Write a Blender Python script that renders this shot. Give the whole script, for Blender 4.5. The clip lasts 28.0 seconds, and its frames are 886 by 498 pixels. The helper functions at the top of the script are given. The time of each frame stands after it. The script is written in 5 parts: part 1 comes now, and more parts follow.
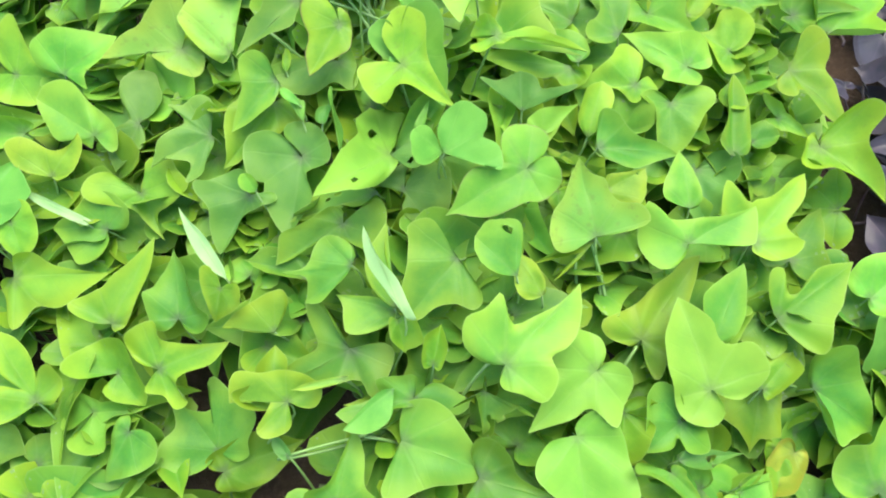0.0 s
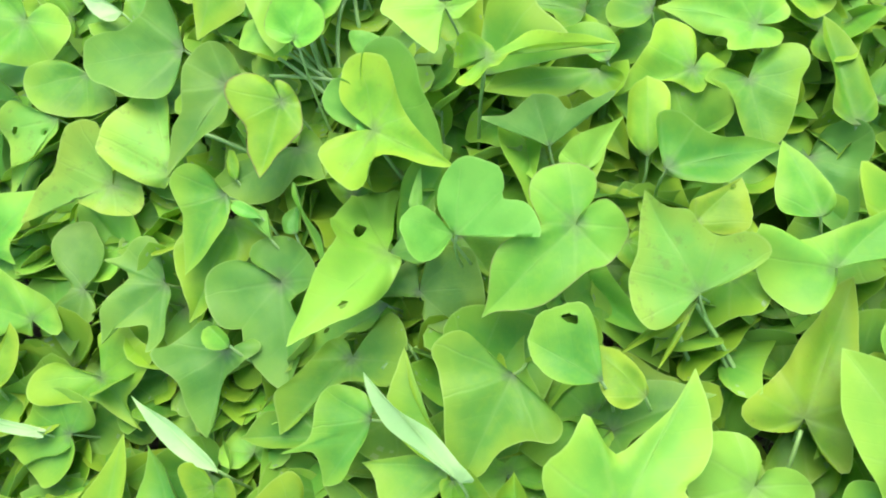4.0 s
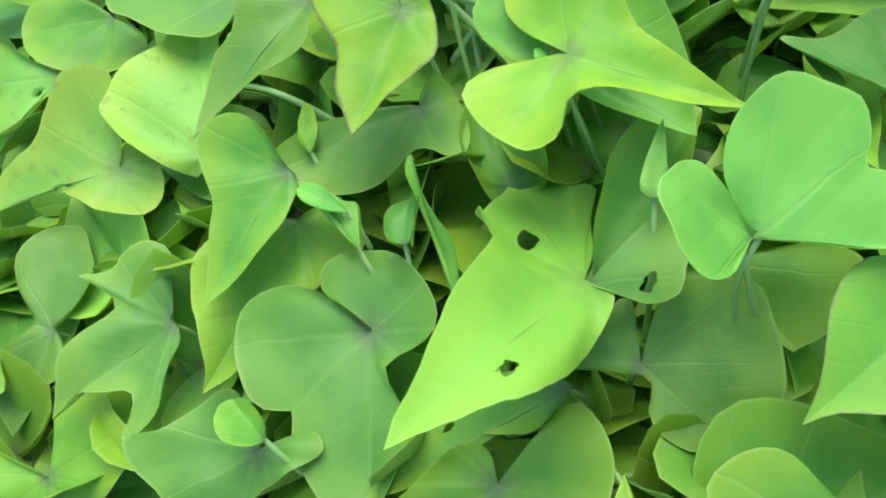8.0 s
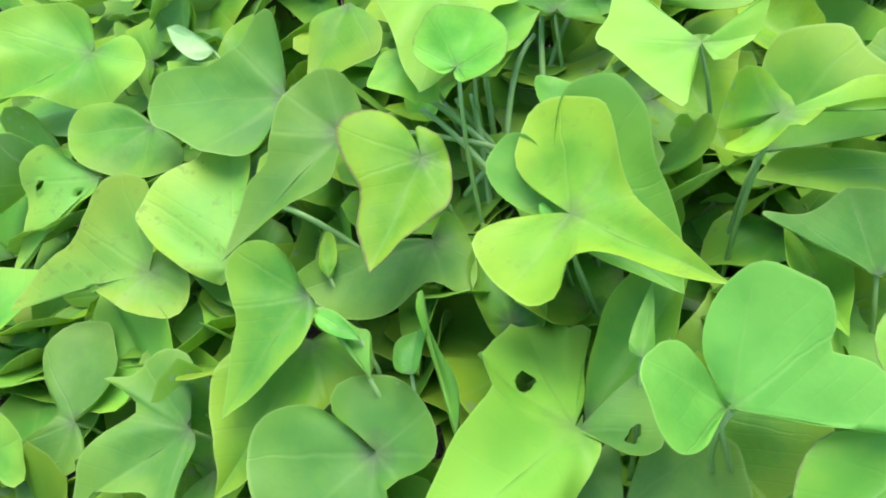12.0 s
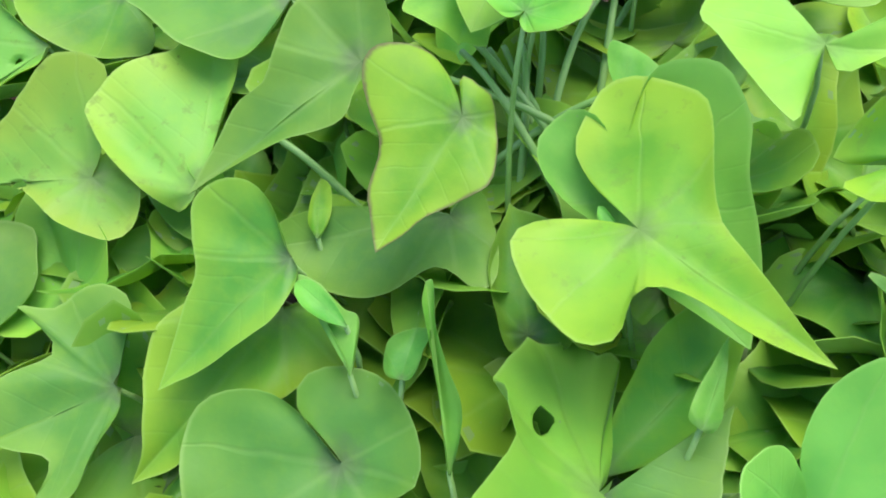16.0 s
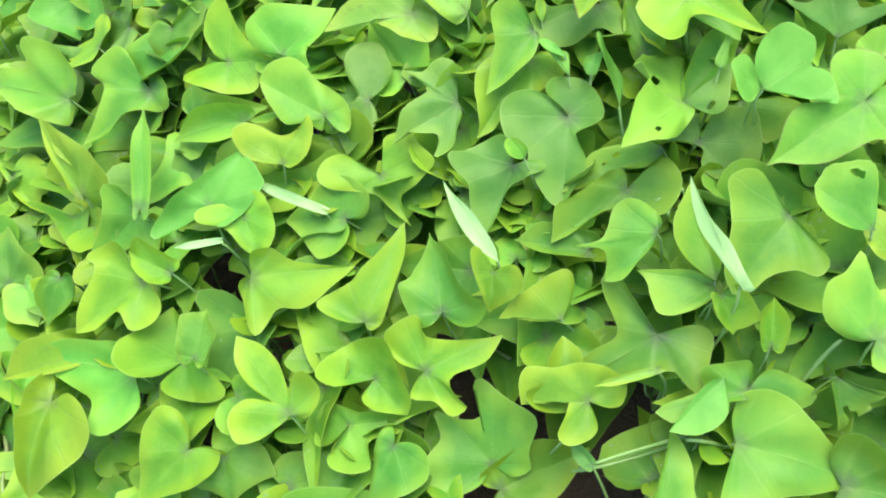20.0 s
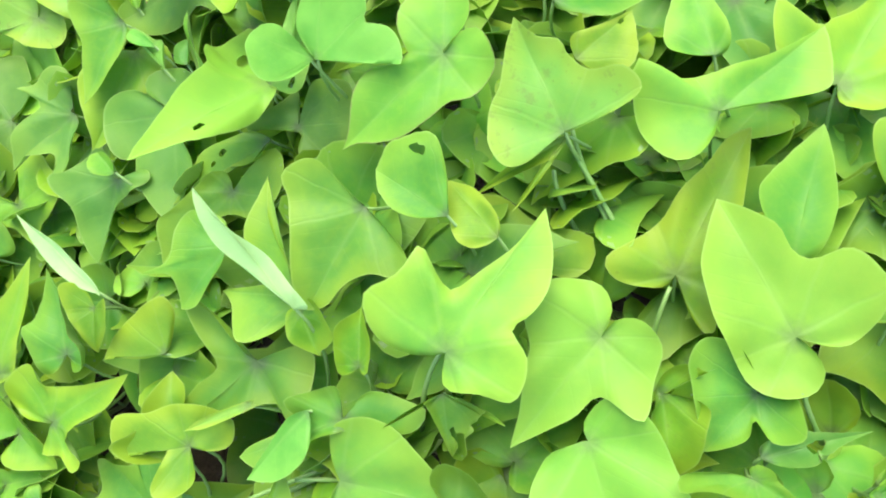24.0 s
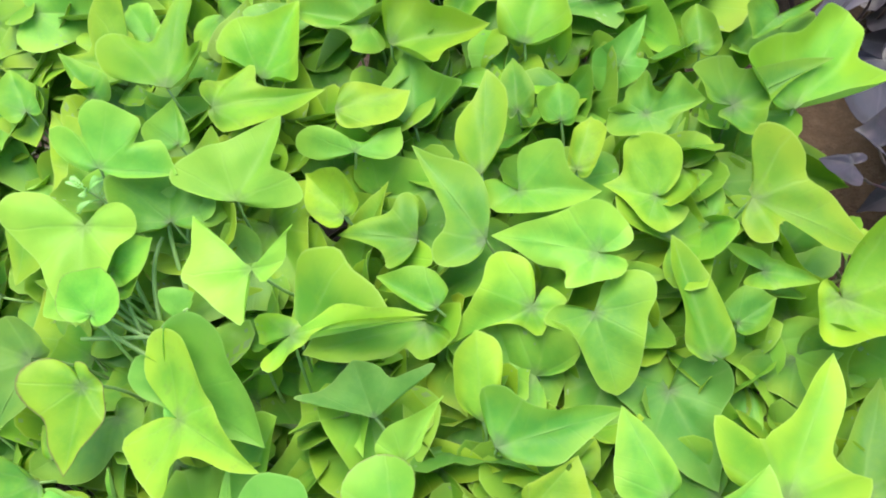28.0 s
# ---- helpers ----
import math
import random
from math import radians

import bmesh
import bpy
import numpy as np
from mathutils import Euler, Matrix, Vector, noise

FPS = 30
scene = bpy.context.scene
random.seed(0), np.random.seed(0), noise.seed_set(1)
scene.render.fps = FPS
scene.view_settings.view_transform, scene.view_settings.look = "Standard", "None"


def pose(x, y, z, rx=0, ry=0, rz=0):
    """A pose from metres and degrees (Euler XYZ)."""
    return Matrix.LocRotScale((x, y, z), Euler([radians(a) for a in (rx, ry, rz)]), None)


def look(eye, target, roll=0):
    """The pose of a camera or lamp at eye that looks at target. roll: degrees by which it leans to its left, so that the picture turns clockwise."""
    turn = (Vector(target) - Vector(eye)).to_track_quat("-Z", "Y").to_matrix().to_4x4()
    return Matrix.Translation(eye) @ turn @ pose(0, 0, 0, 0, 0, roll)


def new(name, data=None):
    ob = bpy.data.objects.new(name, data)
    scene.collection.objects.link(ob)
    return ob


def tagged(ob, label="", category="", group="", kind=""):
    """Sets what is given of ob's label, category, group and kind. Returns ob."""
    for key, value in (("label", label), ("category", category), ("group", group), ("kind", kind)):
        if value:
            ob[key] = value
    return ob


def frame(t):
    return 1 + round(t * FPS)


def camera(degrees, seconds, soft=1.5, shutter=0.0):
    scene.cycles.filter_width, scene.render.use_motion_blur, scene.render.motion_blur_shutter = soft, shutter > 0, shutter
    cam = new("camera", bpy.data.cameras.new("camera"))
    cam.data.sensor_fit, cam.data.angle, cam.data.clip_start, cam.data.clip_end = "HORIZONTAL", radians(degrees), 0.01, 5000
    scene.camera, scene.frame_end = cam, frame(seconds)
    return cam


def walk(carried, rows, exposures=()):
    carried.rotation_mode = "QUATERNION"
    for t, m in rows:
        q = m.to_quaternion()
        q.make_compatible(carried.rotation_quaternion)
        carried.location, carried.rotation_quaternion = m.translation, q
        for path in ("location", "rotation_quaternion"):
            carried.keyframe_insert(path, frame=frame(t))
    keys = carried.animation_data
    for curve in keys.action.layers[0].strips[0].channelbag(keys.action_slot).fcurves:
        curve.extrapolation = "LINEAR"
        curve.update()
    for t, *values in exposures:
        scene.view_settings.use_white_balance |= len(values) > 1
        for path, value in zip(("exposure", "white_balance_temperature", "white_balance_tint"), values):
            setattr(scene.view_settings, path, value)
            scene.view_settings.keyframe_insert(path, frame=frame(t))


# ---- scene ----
cam = camera(57.3, 28.0, soft=2.0)
PATH = [
    (0, (0.034, 0.013, 1.024), (-0.027, 0.98, -0.726), -3.0),
    (0.5, (0.092, -0.003, 1.022), (0.037, 0.886, -0.768), -1.2),
    (1, (0.131, -0.002, 1.025), (0.104, 0.88, -0.77), 0.7),
    (1.5, (0.16, -0.002, 0.987), (0.109, 0.94, -0.777), -3.5),
    (2, (0.129, 0.085, 0.995), (-0.008, 1.012, -0.772), -4.7),
    (2.5, (0.143, 0.1, 0.948), (-0.081, 1.075, -0.783), -10.8),
    (3, (0.126, 0.135, 0.947), (-0.135, 1.105, -0.783), -20.0),
    (3.5, (0.081, 0.144, 0.915), (-0.147, 1.151, -0.798), -25.5),
    (5.5, (0.061, 0.305, 0.623), (-0.219, 1.552, -0.916), -25.4),
    (6, (0.065, 0.316, 0.612), (-0.221, 1.563, -0.925), -23.4),
    (6.5, (0.058, 0.337, 0.633), (-0.213, 1.569, -0.919), -23.2),
    (7, (-0.006, 0.36, 0.61), (-0.312, 1.64, -0.895), -23.0),
    (7.5, (-0.034, 0.34, 0.593), (-0.381, 1.639, -0.888), -23.2),
    (8, (-0.043, 0.309, 0.591), (-0.392, 1.622, -0.876), -23.1),
    (8.5, (-0.043, 0.293, 0.623), (-0.377, 1.627, -0.83), -21.2),
    (9, (-0.043, 0.283, 0.648), (-0.365, 1.634, -0.791), -19.0),
    (9.5, (-0.039, 0.286, 0.644), (-0.389, 1.68, -0.747), -18.4),
    (10, (-0.038, 0.287, 0.639), (-0.414, 1.691, -0.735), -18.1),
    (10.5, (-0.034, 0.295, 0.636), (-0.414, 1.696, -0.741), -19.1),
    (11, (-0.036, 0.301, 0.639), (-0.422, 1.707, -0.731), -19.6),
    (11.5, (-0.038, 0.307, 0.64), (-0.426, 1.722, -0.72), -20.4),
    (12, (-0.032, 0.313, 0.635), (-0.368, 1.739, -0.727), -18.7),
    (12.5, (-0.025, 0.328, 0.621), (-0.29, 1.738, -0.773), -15.9),
    (14.5, (-0.039, 0.386, 0.65), (-0.172, 1.827, -0.731), -8.8),
    (15, (-0.062, 0.406, 0.644), (-0.219, 1.776, -0.804), -7.1),
    (15.5, (-0.085, 0.397, 0.638), (-0.258, 1.724, -0.848), -5.2),
    (16, (-0.076, 0.384, 0.606), (-0.275, 1.67, -0.913), -4.7),
    (16.5, (-0.077, 0.369, 0.575), (-0.263, 1.642, -0.956), -4.5),
    (17, (-0.102, 0.345, 0.559), (-0.284, 1.527, -1.044), -3.1),
    (17.5, (-0.104, 0.326, 0.556), (-0.317, 1.425, -1.102), -5.4),
    (18, (-0.087, 0.233, 0.626), (-0.323, 1.287, -1.057), -10.2),
    (18.5, (-0.092, 0.127, 0.79), (-0.386, 1.115, -0.923), -14.4),
    (19, (-0.11, 0.086, 0.855), (-0.511, 1.14, -0.797), -19.1),
    (19.5, (-0.131, 0.056, 0.886), (-0.492, 1.093, -0.785), -16.3),
    (20, (-0.158, 0.031, 0.905), (-0.449, 1.046, -0.793), -17.3),
    (20.5, (-0.181, 0.024, 0.929), (-0.446, 1.054, -0.764), -17.2),
    (22.5, (0.022, 0.075, 0.904), (-0.502, 1.028, -0.775), -25.4),
    (23, (0.113, 0.114, 0.874), (-0.438, 1.023, -0.82), -28.5),
    (23.5, (0.147, 0.119, 0.801), (-0.377, 1.03, -0.901), -31.4),
    (24, (0.206, 0.117, 0.755), (-0.302, 1.029, -0.951), -36.2),
    (24.5, (0.225, 0.107, 0.729), (-0.255, 1.06, -0.963), -36.2),
    (25, (0.251, 0.092, 0.73), (-0.196, 1.054, -0.966), -34.1),
    (25.5, (0.279, 0.105, 0.737), (-0.153, 1.092, -0.949), -33.5),
    (26, (0.295, 0.139, 0.754), (-0.116, 1.132, -0.933), -32.3),
    (26.5, (0.292, 0.184, 0.796), (-0.075, 1.234, -0.865), -31.1),
    (27, (0.286, 0.221, 0.819), (-0.048, 1.337, -0.807), -30.1),
    (27.5, (0.251, 0.27, 0.837), (-0.034, 1.403, -0.787), -29.1),
    (28, (0.25, 0.344, 0.856), (-0.015, 1.403, -0.82), -31.7),
]
walk(cam, [(t, look(eye, target, roll)) for t, eye, target, roll in PATH], [(0, 1.68, 7100, 11), (3.5, 1.68, 7100, 11), (5.5, 1.43, 6750, 10), (6.5, 1.43, 6650, 10), (9, 1.50, 6650, 10), (12.5, 1.50, 6650, 10), (17.5, 1.36, 6750, 10), (18, 1.36, 6850, 10), (19, 1.68, 7000, 11), (22.5, 1.73, 7200, 11), (26, 1.76, 7300, 11), (28, 1.66, 7300, 11)])

# ---------------------------------------------------------------- light
world = bpy.data.worlds.new("sky")
scene.world = world
world.use_nodes = True
wn = world.node_tree.nodes
sky = wn.new("ShaderNodeTexSky")
sky.sky_type = "NISHITA"
sky.sun_disc = False
sky.sun_elevation, sky.sun_rotation = radians(74), radians(40)
world.node_tree.links.new(sky.outputs[0], wn["Background"].inputs[0])
wn["Background"].inputs[1].default_value = 0.15
lamp = bpy.data.lights.new("sun", "SUN")
lamp.energy, lamp.angle, lamp.color = 1.8, radians(50), (1.0, 0.97, 0.9)
sun = new("sun", lamp)
sun.matrix_world = look((0.7, 1.3, 4.0), (0, 0.5, 0.3))

# ---------------------------------------------------------------- materials


class Nodes:
    """Short hand for wiring one material."""

    def __init__(self, name):
        self.mat = bpy.data.materials.new(name)
        self.mat.use_nodes = True
        self.tree = self.mat.node_tree
        self.bsdf = self.tree.nodes["Principled BSDF"]
        self.out = self.tree.nodes["Material Output"]

    def add(self, kind, **props):
        n = self.tree.nodes.new("ShaderNode" + kind)
        if "operation" in props:
            n.operation = props["operation"]
        if "blend_type" in props:
            n.blend_type = props["blend_type"]
        return n

    def link(self, a, b):
        self.tree.links.new(a, b)

    def put(self, socket, value):
        if isinstance(value, bpy.types.NodeSocket):
            self.link(value, socket)
        else:
            socket.default_value = value

    def math(self, op, a, b=0.0, c=0.0):
        n = self.add("Math", operation=op)
        self.put(n.inputs[0], a)
        self.put(n.inputs[1], b)
        self.put(n.inputs[2], c)
        return n.outputs[0]

    def ramp(self, x, lo, hi, a=0.0, b=1.0):
        n = self.add("MapRange")
        n.interpolation_type = "SMOOTHSTEP"
        for k, v in enumerate((x, lo, hi, a, b)):
            self.put(n.inputs[k], v)
        return n.outputs[0]

    def mix(self, fac, a, b, blend="MIX"):
        n = self.add("MixRGB", blend_type=blend)
        self.put(n.inputs[0], fac)
        self.put(n.inputs[1], a if isinstance(a, bpy.types.NodeSocket) else (*a, 1))
        self.put(n.inputs[2], b if isinstance(b, bpy.types.NodeSocket) else (*b, 1))
        return n.outputs[0]

    def noise(self, vec, scale, detail=3.0, rough=0.5):
        n = self.add("TexNoise")
        n.inputs["Scale"].default_value = scale
        n.inputs["Detail"].default_value = detail
        n.inputs["Roughness"].default_value = rough
        if vec is not None:
            self.link(vec, n.inputs["Vector"])
        return n.outputs["Fac"]


def leaf_material(name, colour, yellow, base_dark, edge=0.35, spots=0.0, rim=None, vein=(0.36, 0.55, 0.17), glow=0.47, rough=0.42, vein_fac=0.16, depth=(0.62, 0.78, 0.72), rim_at=0.935):
    """A living leaf: radiating veins, mottling, a dark heart at the stalk, edges that turn to yellow, light coming through."""
    n = Nodes(name)
    uv = n.add("UVMap")
    uv.uv_map = "blade"
    ring = n.add("UVMap")
    ring.uv_map = "ring"
    sep = n.add("SeparateXYZ")
    n.link(uv.outputs[0], sep.inputs[0])
    sepr = n.add("SeparateXYZ")
    n.link(ring.outputs[0], sepr.inputs[0])
    u, v, s = sep.outputs[0], sep.outputs[1], sepr.outputs[0]
    info = n.add("ObjectInfo")
    rnd = info.outputs["Random"]
    shift = n.add("VectorMath", operation="ADD")
    comb = n.add("CombineXYZ")
    n.link(n.math("MULTIPLY", rnd, 37.0), comb.inputs[0])
    n.link(n.math("MULTIPLY", rnd, 91.0), comb.inputs[2])
    n.link(uv.outputs[0], shift.inputs[0])
    n.link(comb.outputs[0], shift.inputs[1])
    vec = shift.outputs[0]
    av = n.math("ABSOLUTE", v)
    r = n.math("SQRT", n.math("ADD", n.math("MULTIPLY", u, u), n.math("MULTIPLY", v, v)))
    ang = n.math("ABSOLUTE", n.math("ARCTAN2", v, u))
    # veins: the midrib, three pairs from the stalk, and side veins off the midrib
    wob = n.math("MULTIPLY", n.math("SUBTRACT", n.noise(vec, 4.0, 2), 0.5), 0.16)
    angw = n.math("ADD", ang, wob)
    best = None
    for a, wide in ((0.0, 0.038), (0.78, 0.028), (1.5, 0.028), (2.25, 0.02)):
        d = n.math("MULTIPLY", r, n.math("ABSOLUTE", n.math("SUBTRACT", ang if a == 0.0 else angw, a)))
        d = n.ramp(d, 0.0, n.math("MULTIPLY", n.math("SUBTRACT", 1.15, r), wide), 1.0, 0.0)
        best = d if best is None else n.math("MAXIMUM", best, d)
    side = n.math("PINGPONG", n.math("ADD", n.math("SUBTRACT", u, n.math("MULTIPLY", av, 0.8)), n.math("MULTIPLY", wob, 0.4)), 0.09)
    side = n.math("MULTIPLY", n.ramp(side, 0.0, 0.014, 1.0, 0.0), n.ramp(u, 0.1, 0.3, 0.0, 0.35))
    veins = n.math("MAXIMUM", best, side)
    # mottling at two scales
    big = n.noise(vec, 2.2, 3)
    fine = n.noise(vec, 14.0, 5, 0.65)
    dark = tuple(c * k for c, k in zip(colour, depth))
    col = n.mix(n.ramp(big, 0.35, 0.68), dark, colour)
    col = n.mix(n.math("MULTIPLY", n.ramp(fine, 0.42, 0.7), 0.22), col, yellow)
    # edges and tip turn yellow
    rim_f = n.math("MULTIPLY", n.ramp(n.math("ADD", s, n.math("MULTIPLY", n.math("SUBTRACT", big, 0.5), 0.6)), 0.45, 1.05), edge)
    col = n.mix(rim_f, col, yellow)
    # each leaf has a hue and depth of its own
    hsv = n.add("HueSaturation")
    n.link(n.ramp(rnd, 0.0, 1.0, 0.493, 0.511), hsv.inputs["Hue"])
    n.link(n.math("MULTIPLY_ADD", n.math("FRACT", n.math("MULTIPLY", rnd, 7.31)), 0.3, 0.83), hsv.inputs["Value"])
    n.link(col, hsv.inputs["Color"])
    col = hsv.outputs[0]
    col = n.mix(n.math("MULTIPLY", veins, vein_fac), col, vein)
    # purplish heart where the stalk joins, with short streaks
    heart = n.math("MULTIPLY", n.ramp(n.math("ADD", r, n.math("MULTIPLY", n.math("SUBTRACT", fine, 0.5), 0.2)), 0.0, 0.16, 1.0, 0.0), base_dark)
    col = n.mix(heart, col, (0.115, 0.12, 0.10))
    # the blade's thin pale margin: light coming through the edge, put into the colour
    if glow > 0.1:
        col = n.mix(n.ramp(s, 0.965, 0.995, 0.0, 0.26), col, (0.58, 0.76, 0.26))
    if spots:
        sp = n.noise(vec, 9.0, 4, 0.7)
        col = n.mix(n.math("MULTIPLY", n.ramp(sp, 0.56, 0.68), spots), col, (0.16, 0.22, 0.06))
        sp2 = n.noise(vec, 23.0, 2, 0.6)
        col = n.mix(n.math("MULTIPLY", n.ramp(sp2, 0.70, 0.76), spots), col, (0.10, 0.07, 0.03))
    if rim:
        col = n.mix(n.ramp(n.math("ADD", s, n.math("MULTIPLY", n.math("SUBTRACT", fine, 0.5), 0.10)), rim_at, 1.0, 0.0, 0.85), col, rim)
    n.link(col, n.bsdf.inputs["Base Color"])
    n.link(n.ramp(fine, 0.2, 0.8, rough - 0.06, rough + 0.12), n.bsdf.inputs["Roughness"])
    n.bsdf.inputs["Specular IOR Level"].default_value = 0.28
    bump = n.add("Bump")
    bump.inputs["Strength"].default_value = 0.35
    bump.inputs["Distance"].default_value = 0.0012
    n.link(n.math("ADD", n.math("MULTIPLY", veins, -0.35), n.math("ADD", n.math("MULTIPLY", fine, 0.25), big)), bump.inputs["Height"])
    n.link(bump.outputs[0], n.bsdf.inputs["Normal"])
    if glow:
        tr = n.add("BsdfTranslucent")
        n.link(n.mix(0.8, col, yellow), tr.inputs["Color"])
        n.link(bump.outputs[0], tr.inputs["Normal"])
        mixs = n.add("MixShader")
        mixs.inputs[0].default_value = glow
        n.link(n.bsdf.outputs[0], mixs.inputs[1])
        n.link(tr.outputs[0], mixs.inputs[2])
        n.link(mixs.outputs[0], n.out.inputs["Surface"])
    return n.mat


YEL = (0.42, 0.61, 0.045)
# bright, sunny and dull also carry in colour how light falls on a leaf
LEAF = {
    "lime": leaf_material("lime_leaf", (0.22, 0.50, 0.055), YEL, 0.6, 0.62),
    "bright": leaf_material("bright_leaf", (0.215, 0.56, 0.08), (0.42, 0.67, 0.07), 0.5, 0.52),
    "green": leaf_material("green_leaf", (0.16, 0.435, 0.068), (0.36, 0.57, 0.05), 0.65, 0.5),
    "dull": leaf_material("dull_leaf", (0.185, 0.42, 0.085), (0.31, 0.53, 0.06), 0.6, 0.4),
    "yellow": leaf_material("yellow_leaf", (0.27, 0.54, 0.055), (0.45, 0.62, 0.05), 0.5, 0.6, spots=0.3),
    "mottled": leaf_material("mottled_leaf", (0.28, 0.60, 0.105), (0.47, 0.65, 0.08), 0.5, 0.7, spots=0.5, depth=(0.85, 0.92, 0.85)),
    "ochre": leaf_material("withering_leaf", (0.40, 0.52, 0.06), (0.52, 0.46, 0.07), 0.3, 0.6, spots=0.4),
    "sunny": leaf_material("sunny_leaf", (0.29, 0.62, 0.085), (0.43, 0.69, 0.08), 0.4, 0.35, depth=(0.8, 0.88, 0.8)),
    "mint": leaf_material("mint_leaf", (0.23, 0.59, 0.10), (0.34, 0.66, 0.10), 0.4, 0.25),
    "teal": leaf_material("teal_leaf", (0.145, 0.41, 0.08), (0.30, 0.50, 0.10), 0.6, 0.25),
    # paler underside of folded leaves, with the sky's sheen put into the colour
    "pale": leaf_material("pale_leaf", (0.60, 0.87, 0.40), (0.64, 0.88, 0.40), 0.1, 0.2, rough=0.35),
    "rim": leaf_material("rimmed_leaf", (0.21, 0.46, 0.045), (0.38, 0.56, 0.04), 0.6, 0.5, rim=(0.13, 0.055, 0.06)),
    "edged": leaf_material("edged_leaf", (0.215, 0.57, 0.075), (0.38, 0.65, 0.07), 0.45, 0.35, rim=(0.24, 0.21, 0.10), rim_at=0.972),
    "purple": leaf_material("purple_leaf", (0.055, 0.045, 0.062), (0.085, 0.07, 0.085), 0.3, 0.3, vein=(0.12, 0.10, 0.12), glow=0.06, rough=0.36),
    "under": leaf_material("leaf_underside", (0.30, 0.50, 0.16), (0.40, 0.55, 0.16), 0.15, 0.2, vein=(0.42, 0.58, 0.26), vein_fac=0.8, rough=0.5),
}


def stalk_material(name, a, b):
    n = Nodes(name)
    tc = n.add("TexCoord")
    f = n.noise(tc.outputs["Object"], 35.0, 3)
    g = n.noise(tc.outputs["Object"], 320.0, 3)
    col = n.mix(n.ramp(f, 0.35, 0.65), a, b)
    n.link(n.mix(n.math("MULTIPLY", g, 0.3), col, tuple(c * 0.6 for c in a)), n.bsdf.inputs["Base Color"])
    n.bsdf.inputs["Roughness"].default_value = 0.45
    bump = n.add("Bump")
    bump.inputs["Strength"].default_value = 0.3
    bump.inputs["Distance"].default_value = 0.0006
    n.link(g, bump.inputs["Height"])
    n.link(bump.outputs[0], n.bsdf.inputs["Normal"])
    return n.mat


STALK = stalk_material("green_stalk", (0.18, 0.37, 0.08), (0.25, 0.43, 0.13))
VINE = stalk_material("vine_stem", (0.20, 0.32, 0.09), (0.24, 0.26, 0.12))
FROND = stalk_material("frond", (0.16, 0.42, 0.08), (0.25, 0.52, 0.14))
PSTALK = stalk_material("purple_stalk", (0.09, 0.05, 0.06), (0.14, 0.10, 0.09))


def soil_material():
    n = Nodes("soil")
    tc = n.add("TexCoord")
    p = tc.outputs["Object"]
    a = n.noise(p, 9.0, 6, 0.6)
    b = n.noise(p, 70.0, 6, 0.7)
    c = n.noise(p, 260.0, 3, 0.6)
    col = n.mix(n.ramp(a, 0.3, 0.7), (0.055, 0.034, 0.02), (0.11, 0.07, 0.042))
    col = n.mix(n.ramp(b, 0.45, 0.75), col, (0.14, 0.095, 0.062))
    col = n.mix(n.math("MULTIPLY", n.ramp(c, 0.55, 0.8), 0.5), col, (0.045, 0.032, 0.024))
    n.link(col, n.bsdf.inputs["Base Color"])
    n.bsdf.inputs["Roughness"].default_value = 0.95
    bump = n.add("Bump")
    bump.inputs["Strength"].default_value = 0.9
    bump.inputs["Distance"].default_value = 0.006
    n.link(n.math("ADD", b, n.math("MULTIPLY", c, 0.5)), bump.inputs["Height"])
    n.link(bump.outputs[0], n.bsdf.inputs["Normal"])
    return n.mat


def brick_material():
    n = Nodes("brick")
    tc = n.add("TexCoord")
    p = tc.outputs["Object"]
    info = n.add("ObjectInfo")
    a = n.noise(p, 14.0, 5, 0.65)
    b = n.noise(p, 120.0, 4, 0.7)
    col = n.mix(n.ramp(a, 0.3, 0.72), (0.26, 0.155, 0.115), (0.34, 0.235, 0.18))
    col = n.mix(n.math("MULTIPLY", info.outputs["Random"], 0.4), col, (0.30, 0.22, 0.18))
    col = n.mix(n.math("MULTIPLY", n.ramp(b, 0.5, 0.75), 0.5), col, (0.20, 0.15, 0.12))
    n.link(col, n.bsdf.inputs["Base Color"])
    n.bsdf.inputs["Roughness"].default_value = 0.9
    bump = n.add("Bump")
    bump.inputs["Strength"].default_value = 0.6
    bump.inputs["Distance"].default_value = 0.002
    n.link(n.math("ADD", b, a), bump.inputs["Height"])
    n.link(bump.outputs[0], n.bsdf.inputs["Normal"])
    return n.mat


SOIL, BRICK = soil_material(), brick_material()


# ---------------------------------------------------------------- helpers of the bed
def canopy(x, y):
    """Height of the leaf roof over the bed."""
    x, y = max(-1.0, min(0.8, x)), max(0.12, min(1.05, y))
    return 0.124 + 0.005 * x + 0.598 * y - 0.314 * x * x - 0.068 * x * y - 0.332 * y * y


def mesh_part(name, verts, faces, material, parent=None, label="", smooth=True):
    me = bpy.data.meshes.new(name)
    me.from_pydata(verts, [], faces)
    for m in material if isinstance(material, (list, tuple)) else [material]:
        me.materials.append(m)
    if smooth:
        me.polygons.foreach_set("use_smooth", [True] * len(me.polygons))
    ob = new(name, me)
    if parent:
        ob.parent = parent
    if label:
        ob["label"] = label
    return ob


